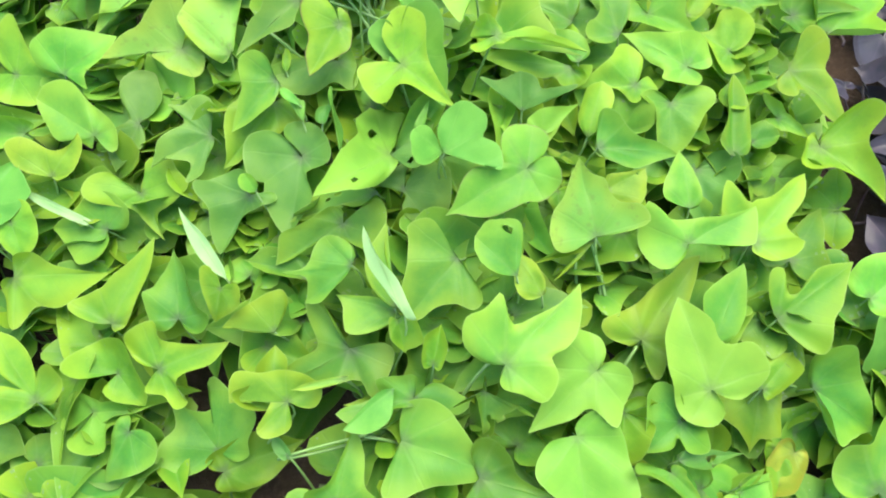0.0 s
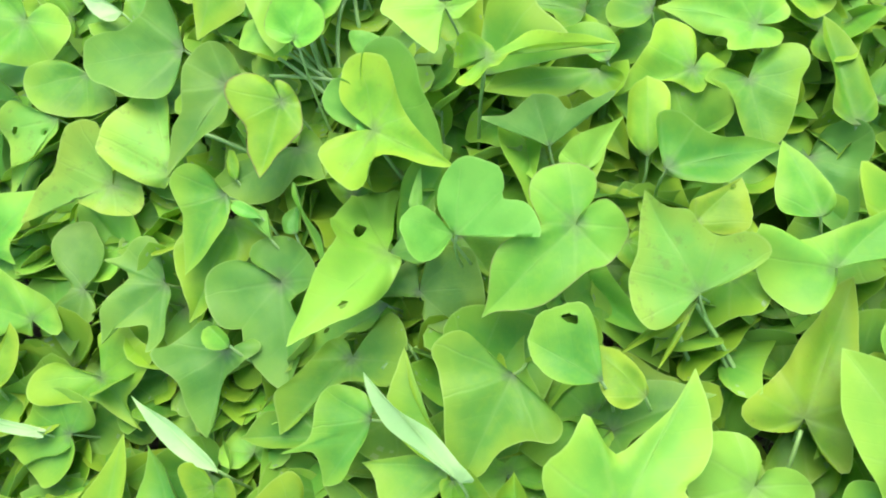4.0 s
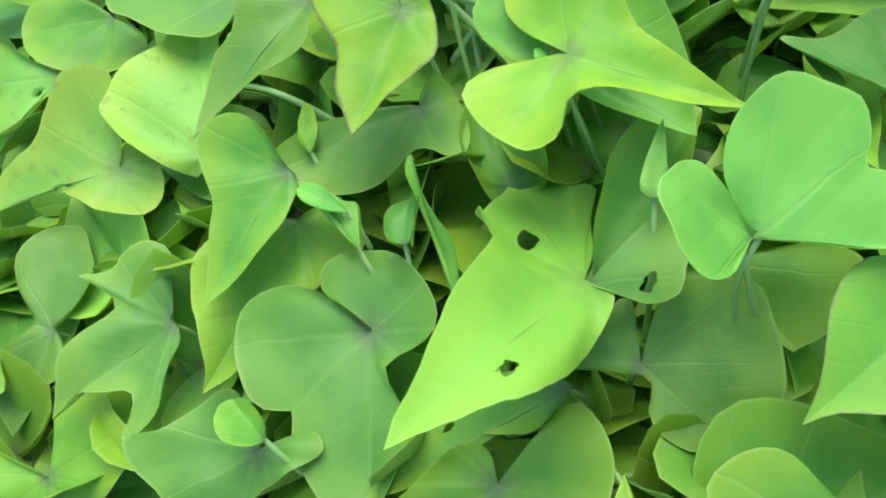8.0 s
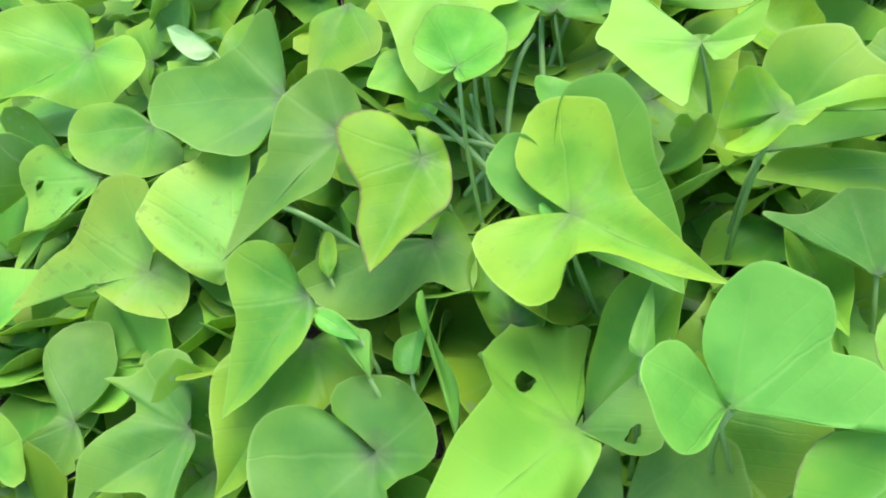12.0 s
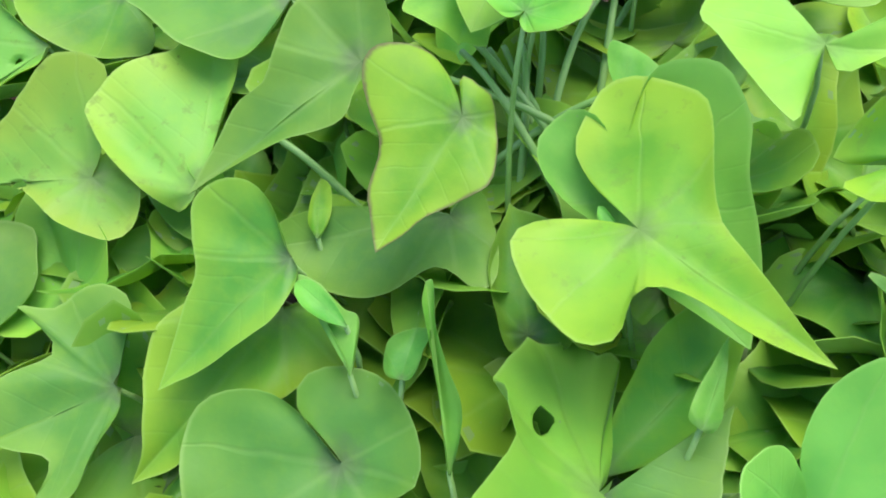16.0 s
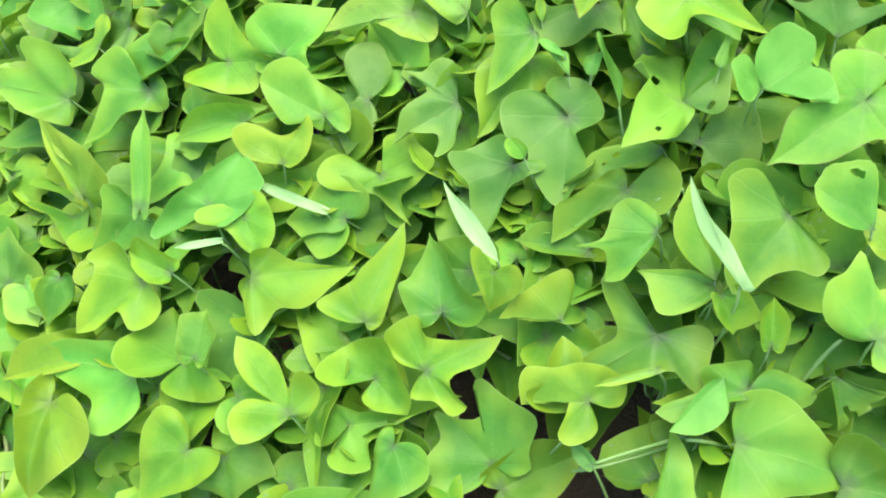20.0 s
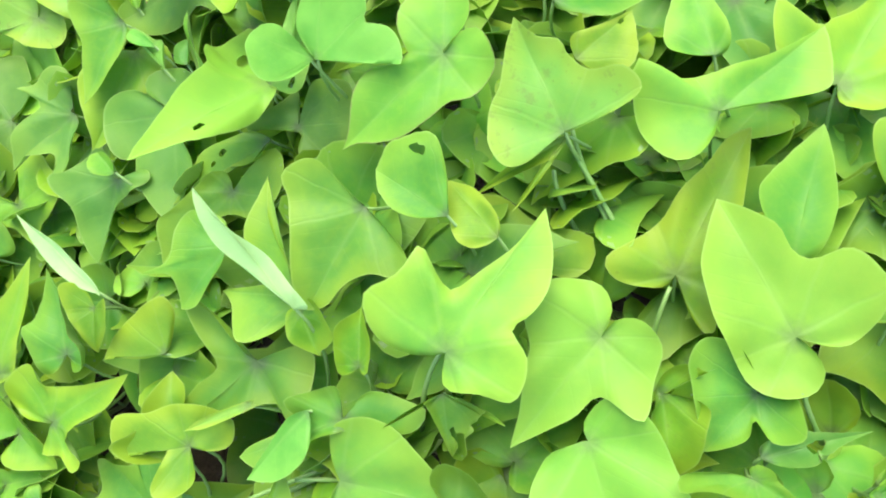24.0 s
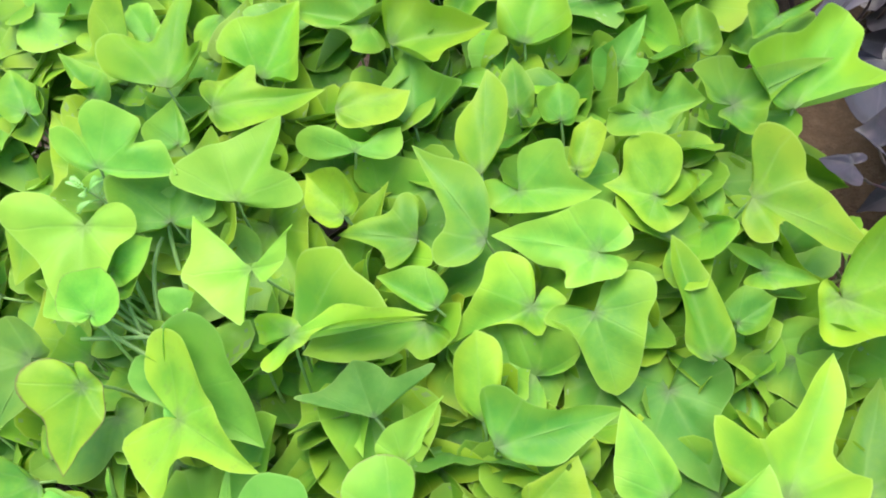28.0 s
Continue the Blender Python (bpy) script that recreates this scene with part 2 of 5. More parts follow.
def tube(points, radii, sides=6):
    """Verts and faces of a round stalk along a line of points."""
    verts, faces = [], []
    for k, p in enumerate(points):
        a, b = points[max(k - 1, 0)], points[min(k + 1, len(points) - 1)]
        d = (b - a).normalized()
        x = d.orthogonal().normalized() if k == 0 else (x - d * x.dot(d)).normalized()
        y = d.cross(x)
        for q in range(sides):
            t = 2 * math.pi * q / sides
            verts.append(p + (x * math.cos(t) + y * math.sin(t)) * radii[k])
    for k in range(len(points) - 1):
        for q in range(sides):
            r = (q + 1) % sides
            faces.append((k * sides + q, k * sides + r, (k + 1) * sides + r, (k + 1) * sides + q))
    faces.append(tuple(range(sides))[::-1])
    faces.append(tuple((len(points) - 1) * sides + q for q in range(sides)))
    return verts, faces


def bow(a, b, c, n):
    """n + 1 points on the curve from a towards b to c."""
    return [a * (1 - t) ** 2 + b * 2 * t * (1 - t) + c * t * t for t in (k / n for k in range(n + 1))]


# ---------------------------------------------------------------- ground and edging
rng = random.Random(11)


def ground_height(x, y):
    bed = 1 / (1 + math.exp(-(x + 0.86 + 0.12 * math.sin(3 * y)) * 60)) if y > 0.02 else 0.0
    bed *= 1 / (1 + math.exp(-(y - 0.06) * 60))
    n = noise.fractal(Vector((x * 5, y * 5, 0)), 1.0, 2.0, 4) * 0.012 + noise.fractal(Vector((x * 28, y * 28, 3)), 1.0, 2.0, 3) * 0.004
    return n + 0.02 * bed


xs = [-400, -60, -12, -4, -2.2] + [-1.6 + 0.025 * k for k in range(113)] + [2.0, 4, 12, 60, 400]
ys = [-400, -60, -12, -4, -2.0, -1.0] + [-0.5 + 0.025 * k for k in range(97)] + [2.6, 4, 12, 60, 400]
gv = [(x, y, ground_height(x, y) if abs(x) < 3 and -1 < y < 3 else 0.0) for y in ys for x in xs]
gf = [(j * len(xs) + i, j * len(xs) + i + 1, (j + 1) * len(xs) + i + 1, (j + 1) * len(xs) + i) for j in range(len(ys) - 1) for i in range(len(xs) - 1)]
tagged(mesh_part("ground", gv, gf, SOIL), "bare brown soil of the planting bed", "soil", kind="structure")

# a course of bricks along the front of the bed
edging = new("brick_edging")
tagged(edging, "weathered reddish brick edging along the planting bed", "edging")


def brick_mesh(seed):
    r = random.Random(seed)
    bm = bmesh.new()
    bmesh.ops.create_cube(bm, size=1.0)
    for v in bm.verts:
        v.co = Vector((v.co.x * 0.198, v.co.y * 0.095, v.co.z * 0.062)) + Vector([r.uniform(-0.002, 0.002) for _ in range(3)])
    bmesh.ops.bevel(bm, geom=bm.edges[:], offset=0.005, segments=2, profile=0.6, affect="EDGES")
    me = bpy.data.meshes.new("brick")
    bm.to_mesh(me)
    bm.free()
    me.materials.append(BRICK)
    return me


brick_kinds = [brick_mesh(k) for k in range(4)]
bx = -1.35
while bx < 1.1:
    by = 0.075 + 0.22 * max(0.0, -bx - 0.35) ** 1.3
    slope = math.atan(-0.286 * max(0.0, -bx - 0.35) ** 0.3) if bx < -0.35 else 0.0
    b = new("brick", brick_kinds[int(bx * 100) % 4])
    b.parent = edging
    b.matrix_basis = pose(bx, by, 0.026 + rng.uniform(-0.003, 0.003), rng.uniform(-1.5, 1.5), rng.uniform(-1, 1), math.degrees(slope) + rng.uniform(-1.5, 1.5))
    bx += 0.209 * math.cos(slope)

# ---------------------------------------------------------------- plants
PLANTS = []


def plant(x, y, category="sweet potato", purple=False):
    """A plant: an empty at its root with creeping stems that carry the leaves."""
    root = new("sweet_potato_plant" if not purple else "purple_sweet_potato_plant")
    root.location = (x, y, ground_height(x, y))
    root.empty_display_size = 0.05
    if purple:
        tagged(root, "dark purple-leaved ornamental sweet potato plant growing in the bed", "plant", "sweet potato plants")
    else:
        tagged(root, "lime green ornamental sweet potato plant with lobed leaves", "plant", "sweet potato plants")
    root["purple"] = 1 if purple else 0
    stems = []
    for k in range(6):
        a = 2 * math.pi * (k + rng.random() * 0.7) / 6
        reach = 0.12 + 0.10 * rng.random()
        end = Vector((math.cos(a) * reach, math.sin(a) * reach, 0.0))
        top = max(0.05, canopy(x + end.x, y + end.y) - 0.10 - 0.06 * rng.random() - root.location.z)
        end.z = top
        mid = Vector((end.x * 0.35, end.y * 0.35, top * (0.65 + 0.5 * rng.random())))
        pts = bow(Vector((end.x * 0.03, end.y * 0.03, -0.01)), mid, end, 9)
        for p in pts[1:]:
            p += Vector((rng.uniform(-1, 1), rng.uniform(-1, 1), rng.uniform(-1, 1))) * 0.006
        v, f = tube(pts, [0.0034 - 0.0012 * q / 9 for q in range(10)], 7)
        mesh_part("stem", v, f, PSTALK if purple else VINE, root)
        stems += [p + root.location for p in pts[2:]]
    PLANTS.append((root, stems, purple))


for j in range(5):
    for i in range(7):
        px, py = -0.95 + 0.26 * i + rng.uniform(-0.05, 0.05) + 0.1 * (j % 2), 0.2 + 0.23 * j + rng.uniform(-0.04, 0.04)
        if px < (0.85 if py < 0.38 else 0.48) and py < 1.2:
            plant(px, py)
for px, py in ((0.66, 0.52), (0.72, 0.74), (0.62, 0.98), (0.9, 0.62), (0.9, 0.9), (0.3, 1.3), (0.0, 1.32), (-0.3, 1.35), (0.6, 1.28), (1.2, 0.7), (1.2, 1.05), (0.95, 1.3), (1.3, 1.4), (-0.6, 1.32), (-0.9, 1.35)):
    plant(px, py, purple=True)


def side_outline(lobe, shape, r):
    """Half an outline in leaf lengths, from the tip round the lobe to the stalk. lobe: how far along and out the lobe reaches,
    or several such pairs from the tip backwards."""
    own = lobe if isinstance(lobe[0], tuple) else ()
    a, b = (lobe, 0.5) if own else lobe
    if isinstance(a, tuple):
        pts = [(1.0, 0.0), *own, (-0.012, 0.004)]
    elif shape == "heart":
        pts = [(1.0, 0.0), (0.90, 0.08 * b / 0.5), (a + (1 - a) * 0.62, b * 0.50), (a + (1 - a) * 0.30, b * 0.86), (a, b)]
    elif shape == "narrow":
        pts = [(1.0, 0.0), (0.85, 0.35 * b), (a + (1 - a) * 0.5, b * 0.8), (a, b)]
    else:
        w = r.uniform(0.38, 0.52)
        pts = [(1.0, 0.0), (0.90, 0.035), (0.72, max(0.10, 0.17 * b / 0.6)), (a + (1 - a) * 0.38, max(0.14, b * w)), (a + (1 - a) * 0.16, b * 0.70), (a + 0.05, b * 0.96), (a - 0.04, b)]
    if not own:
        back = min(a, 0.1)
        pts += [(back * 0.9 - 0.13 - 0.10 * b, b * 0.78), (back * 0.5 - 0.16 - 0.10 * b, b * 0.42), (back * 0.2 - 0.09 - 0.04 * b, b * 0.14), (-0.012, 0.004)]
    # rounded through the points, then evenly spaced
    out = []
    P = [pts[0]] + pts + [pts[-1]]
    for k in range(1, len(P) - 2):
        for q in range(8):
            t = q / 8
            out.append(tuple(0.5 * (2 * P[k][c] + (P[k + 1][c] - P[k - 1][c]) * t + (2 * P[k - 1][c] - 5 * P[k][c] + 4 * P[k + 1][c] - P[k + 2][c]) * t * t + (3 * P[k][c] - P[k - 1][c] - 3 * P[k + 1][c] + P[k + 2][c]) * t ** 3) for c in (0, 1)))
    out.append(pts[-1])
    for _ in range(2 if own else 10):
        out = out[:1] + [tuple(0.25 * p[c] + 0.5 * q[c] + 0.25 * s[c] for c in (0, 1)) for p, q, s in zip(out, out[1:], out[2:])] + out[-1:]
    way = np.array(out)
    run = np.concatenate([[0.0], np.cumsum(np.hypot(*np.diff(way, axis=0).T))])
    at = np.linspace(0.0, run[-1], 33)
    way = np.stack([np.interp(at, run, way[:, 0]), np.interp(at, run, way[:, 1])], 1)
    # the points of the midrib from which the edge is reached, chosen so that no edge turns back round them
    best = None
    for reach in (0.4, 0.6, 0.2, 0.0):
        res, last, worth = [], -0.2, 0.0
        for k, (u, v) in enumerate(way):
            rib = reach * max(0.0, 1 - (k / 32) * 1.9) ** 1.15
            ang, rad = math.atan2(v, u - rib), math.hypot(u - rib, v)
            if ang < -1.2:
                ang += 2 * math.pi
            if rad < 0.04:
                ang = max(last, ang)
            last = min(max(ang, last - 0.01), math.pi * 1.35)
            res.append((rib + rad * math.cos(last), rad * math.sin(last), rib))
            worth += math.hypot(res[-1][0] - u, res[-1][1] - v)
        for (u, v, c), (u2, v2, c2) in zip(res, res[1:]):
            turn = (u - c2) * v2 - (u2 - c2) * v
            worth += 0.15 if turn < -1e-4 else 0.0
        if best is None or worth < best[0] - 0.02:
            best = worth, res
    return best[1]


def blade(kind, length, left, right, fold, shape, seed, rings=8, step=1, holes=(), curl=None, droop=None):
    """The mesh of one leaf in its own frame: stalk at the origin, tip along x, upper face to z."""
    r = random.Random(seed)
    L = side_outline(left, shape, r)[::step]
    R = side_outline(right, shape, r)[::step]
    if holes:
        dense = lambda s: [tuple(p[c] + (q[c] - p[c]) * t for c in range(3)) for p, q in zip(s, s[1:] + [s[-1]]) for t in (0.0, 0.5)][:-1]
        L, R, rings = dense(L), dense(R), 30
    outline = L[::-1] + [(u, -v, rib) for u, v, rib in R[1:]]
    n = len(outline)
    ph = [r.uniform(0, 6.28) for _ in range(6)]
    relief = 0.25 if shape == "narrow" or kind == "pale" else 0.95
    wave = r.uniform(0.025, 0.055) * relief
    steady = 0.25 if curl is not None else 1.0
    droop = r.uniform(-0.12, 0.30) * relief if droop is None else droop
    curl = [r.uniform(-0.7, 1.0) * relief for _ in range(2)] if curl is None else [curl, curl]
    uvs, ringv, verts = [], [], []

    tip_bend = r.uniform(-0.8, 0.35) * relief * steady
    margin = [r.uniform(-0.4, 1.1) * relief * steady for _ in range(2)]
    twist = r.uniform(-0.25, 0.25) * relief * steady

    def height(u, v, s):
        w = fold * math.sqrt(v * v + 0.0012)
        w += droop * u * (1 - u)
        k, m = (curl[0], margin[0]) if v > 0 else (curl[1], margin[1])
        w += k * max(0.0, abs(v) - 0.18) ** 1.6
        w += m * max(0.0, s - 0.55) ** 2 * min(1.0, abs(v) * 4)
        w += tip_bend * max(0.0, u - 0.5) ** 2 + twist * u * v
        a = math.atan2(v, u)
        w += wave * s * s * (math.sin(2 * a + ph[0]) + 0.9 * math.sin(3 * a + ph[1]) + 0.55 * math.sin(5 * a + ph[2]) + 0.25 * math.sin(9 * a + ph[5]))
        w += 0.022 * s * (1 - s) * 4 * (0.4 - math.cos(5 * a)) * min(1.0, math.hypot(u, v) * 2.5)
        w += 0.014 * math.sin(u * 9 + ph[3]) * math.sin(v * 9 + ph[4])
        return w - fold * 0.04

    for g in range(rings + 1):
        s = (g / rings) ** 0.85
        for k, (u, v, rib) in enumerate(outline):
            e = 1 + (0.008 * math.sin(k * 0.5 + ph[5]) + 0.005 * math.sin(k * 1.3 + ph[0])) * s ** 4
            uu, vv = rib + (u - rib) * s * e, v * s * e
            uvs.append((uu, vv))
            ringv.append((s, 0.0))
            verts.append(Vector((uu, vv, height(uu, vv, s))) * length)
    faces = []
    for g in range(rings):
        faces += [(g * n + k, (g + 1) * n + k, (g + 1) * n + k + 1, g * n + k + 1)[::-1] for k in range(n - 1)]
    for hu, hv, hr in holes:
        def inside(f):
            mu, mv = sum(uvs[i][0] for i in f) / len(f), sum(uvs[i][1] for i in f) / len(f)
            a = math.atan2(mv - hv, mu - hu)
            return math.hypot(mu - hu, (mv - hv) * 1.25) < hr * (1 + 0.25 * math.sin(2 * a + 1) + 0.15 * math.sin(5 * a))
        faces = [f for f in faces if not inside(f)]
        pairs = {(p, q) for f in faces for p, q in zip(f, f[1:] + f[:1])}
        for i in {i for p, q in pairs if (q, p) not in pairs for i in (p, q)}:
            mu, mv = uvs[i][0] - hu, uvs[i][1] - hv
            if math.hypot(mu, mv) < 1.7 * hr:
                a = math.atan2(mv, mu)
                k = hr * (1 + 0.25 * math.sin(2 * a + 1) + 0.15 * math.sin(5 * a)) / math.hypot(math.cos(a), 1.25 * math.sin(a))
                uvs[i] = (hu + k * math.cos(a), hv + k * math.sin(a))
                verts[i] = Vector((*uvs[i], height(*uvs[i], 0.6))) * length
    # lower face, and a rim of its own that keeps the blade's edge crisp
    top = len(verts)
    edges = {(p, q) for f in faces for p, q in zip(f, f[1:] + f[:1])}
    border = [e for e in edges if (e[1], e[0]) not in edges and max(e) >= n]
    border.sort()
    down = Vector((0, 0, 0.00045))
    nf = len(faces)
    source = list(range(top)) * 2
    points = verts + [v - down for v in verts]
    all_faces = faces + [tuple(i + top for i in f[::-1]) for f in faces]
    for p, q in border:
        k = len(points)
        points += [verts[q], verts[p], verts[p] - down, verts[q] - down]
        source += [q, p, p, q]
        all_faces.append((k, k + 1, k + 2, k + 3))
    me = bpy.data.meshes.new("leaf")
    me.from_pydata(points, [], all_faces)
    me.materials.append(LEAF[kind])
    me.materials.append(LEAF["under"] if kind != "purple" else LEAF["purple"])
    me.polygons.foreach_set("material_index", [0] * nf + [1] * nf + [0] * len(border))
    me.polygons.foreach_set("use_smooth", [True] * len(all_faces))
    for name, src in (("blade", uvs), ("ring", ringv)):
        lay = me.uv_layers.new(name=name)
        lay.data.foreach_set("uv", np.array([src[source[l]] for f in all_faces for l in f], dtype=np.float32).ravel())
    return me


COUNT = [0]
TOPS = []
LABEL = {
    "mottled": "pale lime leaf mottled with green blotches", "yellow": "yellowing lime leaf with brown specks", "rim": "heart-shaped leaf with a purple rim", "ochre": "withering yellow-orange leaf", "edged": "bright lime leaf with a thin brown edge", "pale": "leaf turned edge-on, pale underside with sky sheen in its colour",
    "dull": "dull olive green leaf with purple heart", "purple": "",
}


def leaf(kind, x, y, z, heading, pitch, roll, size, left, right, fold=0.18, shape="lobed", holes=(), curl=None, droop=None, rings=8, step=1):
    """One leaf on the nearest plant: stalk joint, the way it points, its length in centimetres and how far its two lobes reach."""
    COUNT[0] += 1
    at = Vector((x, y, z))
    near = [(p, s) for p, s, dark in PLANTS if dark == (kind == "purple")]
    root, stems = min(near, key=lambda ps: (ps[0].location.xy - at.xy).length)
    me = blade(kind, size / 100, left, right, fold, shape, COUNT[0], rings, step, holes, curl, droop)
    ob = new("leaf", me)
    ob.parent = root
    turn = Matrix.Rotation(radians(heading), 4, "Z") @ Matrix.Rotation(radians(-pitch), 4, "Y") @ Matrix.Rotation(radians(roll), 4, "X")
    ob.matrix_basis = Matrix.Translation(at - root.location) @ turn
    if rings == 8:
        TOPS.append((at + turn.to_3x3() @ Vector((size * 0.003, 0, 0)), turn.to_3x3() @ Vector((0, 0, 1)), size * 0.0055))
    text = "leaf with insect-eaten holes" if holes else LABEL.get(kind, "")
    if text:
        ob["label"] = text
    # the stalk leaves under the joint, away from the tip, and bends down to a stem
    inv = ob.matrix_basis.inverted()
    r = random.Random(COUNT[0] * 7)
    cand = sorted(stems, key=lambda p: (p - at - Vector((0, 0, -0.11))).length)[:3]
    foot = inv @ (r.choice(cand) - root.location)
    back = inv.to_3x3() @ Vector((0, 0, -1)) * 0.05 + Vector((-0.022, 0, -0.01))
    pts = bow(Vector((0.001, 0, -0.0022)), back, foot, 7)
    v, f = tube(pts, [0.0011 + 0.0006 * k / 7 for k in range(8)], 6)
    mesh_part("stalk", v, f, PSTALK if kind == "purple" else STALK, ob)
    return ob


# ---------------------------------------------------------------- the leaves that face the light
leaf("yellow", -0.579, 0.912, 0.310, 22, 4, 21, 9.0, (0.31, 0.43), (0.59, 1.40), 0.26, "lobed")
leaf("mottled", -0.347, 0.745, 0.345, -134, -14, -22, 9.0, ((0.78, -0.02), (0.57, 0.00), (0.33, 0.09), (0.12, 0.12)), ((0.70, 0.17), (0.51, 0.30), (0.35, 0.47), (0.18, 0.49), (0.06, 0.44), (0.05, 0.28), (0.07, 0.10)), 0.20, holes=((0.33, -0.30, 0.036), (0.20, -0.05, 0.022),), curl=0.1, droop=0.05)
leaf("lime", -0.330, 0.500, 0.271, -60, -24, 7, 6.1, ((0.73, 0.02), (0.47, 0.10), (0.45, 0.39), (0.40, 0.59), (0.28, 0.86), (-0.08, 0.76), (-0.35, 0.75), (-0.53, 0.36), (-0.27, 0.18)), ((0.59, 0.15), (0.25, 0.24), (0.03, 0.52), (-0.21, 0.86), (-0.48, 0.92), (-0.65, 0.65), (-0.59, 0.35), (-0.31, 0.21), (-0.09, 0.06)), 0.16, curl=0.1, droop=0.05)
leaf("green", 0.007, 0.518, 0.314, -66, -21, 10, 4.5, ((1.02, 0.38), (0.90, 0.66), (0.66, 0.91), (0.27, 0.61)), ((0.60, 0.15), (0.29, 0.26), (0.03, 0.20)), 0.26, curl=.1, droop=0)
leaf("lime", 0.018, 0.509, 0.304, -78, -21, 6, 5.3, ((0.80, 0.13), (0.54, 0.16), (0.20, 0.12)), ((0.56, 0.22), (0.20, 0.16)), 0.26, curl=.1, droop=0)
leaf("green", -0.073, 0.579, 0.322, 100, 24, -2, 6.3, (0.33, 0.23), (0.46, 0.38), 0.26, "heart")
leaf("lime", -0.178, 0.582, 0.328, -128, -19, -18, 9.3, ((0.83, 0.10), (0.66, 0.11), (0.33, 0.27), (0.18, 0.30), (0.01, 0.40), (-0.12, 0.35), (-0.17, 0.25), (-0.11, 0.07)), ((0.88, 0.04), (0.76, 0.13), (0.60, 0.28), (0.44, 0.36), (0.32, 0.37), (0.11, 0.29)), 0.16, curl=0.1, droop=0.05)
leaf("mint", -0.142, 0.547, 0.335, 125, 20, -12, 4.8, ((0.79, 0.03), (0.59, -0.03), (0.34, -0.06), (0.13, -0.02)), ((0.84, 0.12), (0.56, 0.20), (0.41, 0.28), (0.16, 0.13)), 0.13)
leaf("mint", -0.100, 0.510, 0.332, 102, 21, -5, 7.6, ((0.87, 0.03), (0.64, 0.01), (0.39, -0.00), (0.17, -0.00)), ((0.98, 0.04), (0.75, 0.03), (0.51, 0.06), (0.31, 0.11), (0.16, 0.08), (0.06, 0.04)), 0.13)
leaf("teal", -0.122, 0.547, 0.334, 77, 22, 5, 2.2, ((0.66, 0.35), (0.26, 0.36), (-0.03, 0.22)), ((0.91, 0.35), (0.59, 0.32), (0.06, 0.23)), 0.39)
leaf("lime", -0.219, 0.376, 0.283, -99, -21, -6, 3.5, (0.34, 0.81), (-0.45, 0.61), 0.65, "heart")
leaf("lime", -0.034, 0.335, 0.296, -75, -26, -5, 3.3, (0.71, 0.56), (0.38, 0.38), 0.65, "heart")
leaf("green", -0.037, 0.347, 0.293, 165, 2, -20, 6.4, ((0.83, 0.13), (0.64, 0.52), (0.33, 0.46), (0.02, 0.22)), ((0.65, 0.07), (0.29, 0.12)), 0.16, curl=0.1, droop=0.05)
leaf("bright", 0.282, 0.329, 0.251, 65, 18, 11, 9.3, ((0.74, 0.17), (0.49, 0.32), (0.32, 0.28), (0.16, 0.15)), ((0.69, 0.13), (0.43, 0.19), (0.11, 0.15)), 0.16, curl=0.1, droop=0.05)
leaf("lime", 0.347, 0.306, 0.180, -102, -20, -8, 6.6, (0.62, 0.41), (0.46, 0.81), 0.26, "lobed")
leaf("lime", 0.339, 0.297, 0.213, 46, 13, 17, 5.3, (0.50, 0.33), (0.70, 0.28), 0.26, "heart")
leaf("lime", 0.353, 0.359, 0.250, 34, 12, 17, 10.4, ((0.66, 0.17), (0.39, 0.09), (0.24, 0.13), (0.37, 0.35), (0.25, 0.43), (0.08, 0.25)), ((0.64, 0.23), (0.39, 0.32), (0.14, 0.51), (0.03, 0.40), (-0.01, 0.17)), 0.16, curl=0.1, droop=0.05)
leaf("yellow", 0.176, 0.470, 0.322, 30, 7, 24, 4.8, ((0.53, 0.15), (0.14, 0.28)), ((0.68, 0.49), (0.40, 0.58), (0.11, 0.35)), 0.16, holes=((0.79, -0.01, 0.042),), curl=0.1, droop=0.05)
leaf("yellow", 0.108, 0.361, 0.301, 124, 23, -7, 5.1, ((0.70, 0.24), (0.35, 0.41), (0.12, 0.36), (0.01, 0.18)), ((0.65, 0.19), (0.27, 0.19), (0.06, 0.10)), 0.16, curl=0.1, droop=0.05)
leaf("bright", 0.235, 0.208, 0.217, -42, -18, 11, 4.7, (0.08, 0.24), (-0.77, 0.63), 0.52, "lobed")
leaf("green", -0.080, 0.384, 0.320, -143, -15, -17, 5.9, ((0.81, 0.16), (0.50, 0.12), (0.20, 0.09)), ((0.83, 0.14), (0.72, 0.31), (0.83, 0.46), (0.98, 0.62), (0.68, 0.45), (0.46, 0.51), (0.29, 0.63), (0.11, 0.66), (-0.05, 0.60), (-0.15, 0.44), (-0.19, 0.23), (-0.13, 0.05)), 0.16, curl=0.1, droop=0.05)
leaf("green", -0.135, 0.401, 0.267, 168, 2, -24, 6.8, (0.52, 0.12), (0.59, 0.31), 0.26, "heart")
leaf("green", -0.321, 0.251, 0.195, -118, -20, -9, 6.0, (0.18, 0.70), (-0.07, 0.28), 0.26, "heart")
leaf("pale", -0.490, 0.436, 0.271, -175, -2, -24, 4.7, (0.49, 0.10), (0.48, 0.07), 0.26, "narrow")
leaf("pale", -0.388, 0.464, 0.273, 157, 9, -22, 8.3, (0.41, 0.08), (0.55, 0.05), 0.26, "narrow")
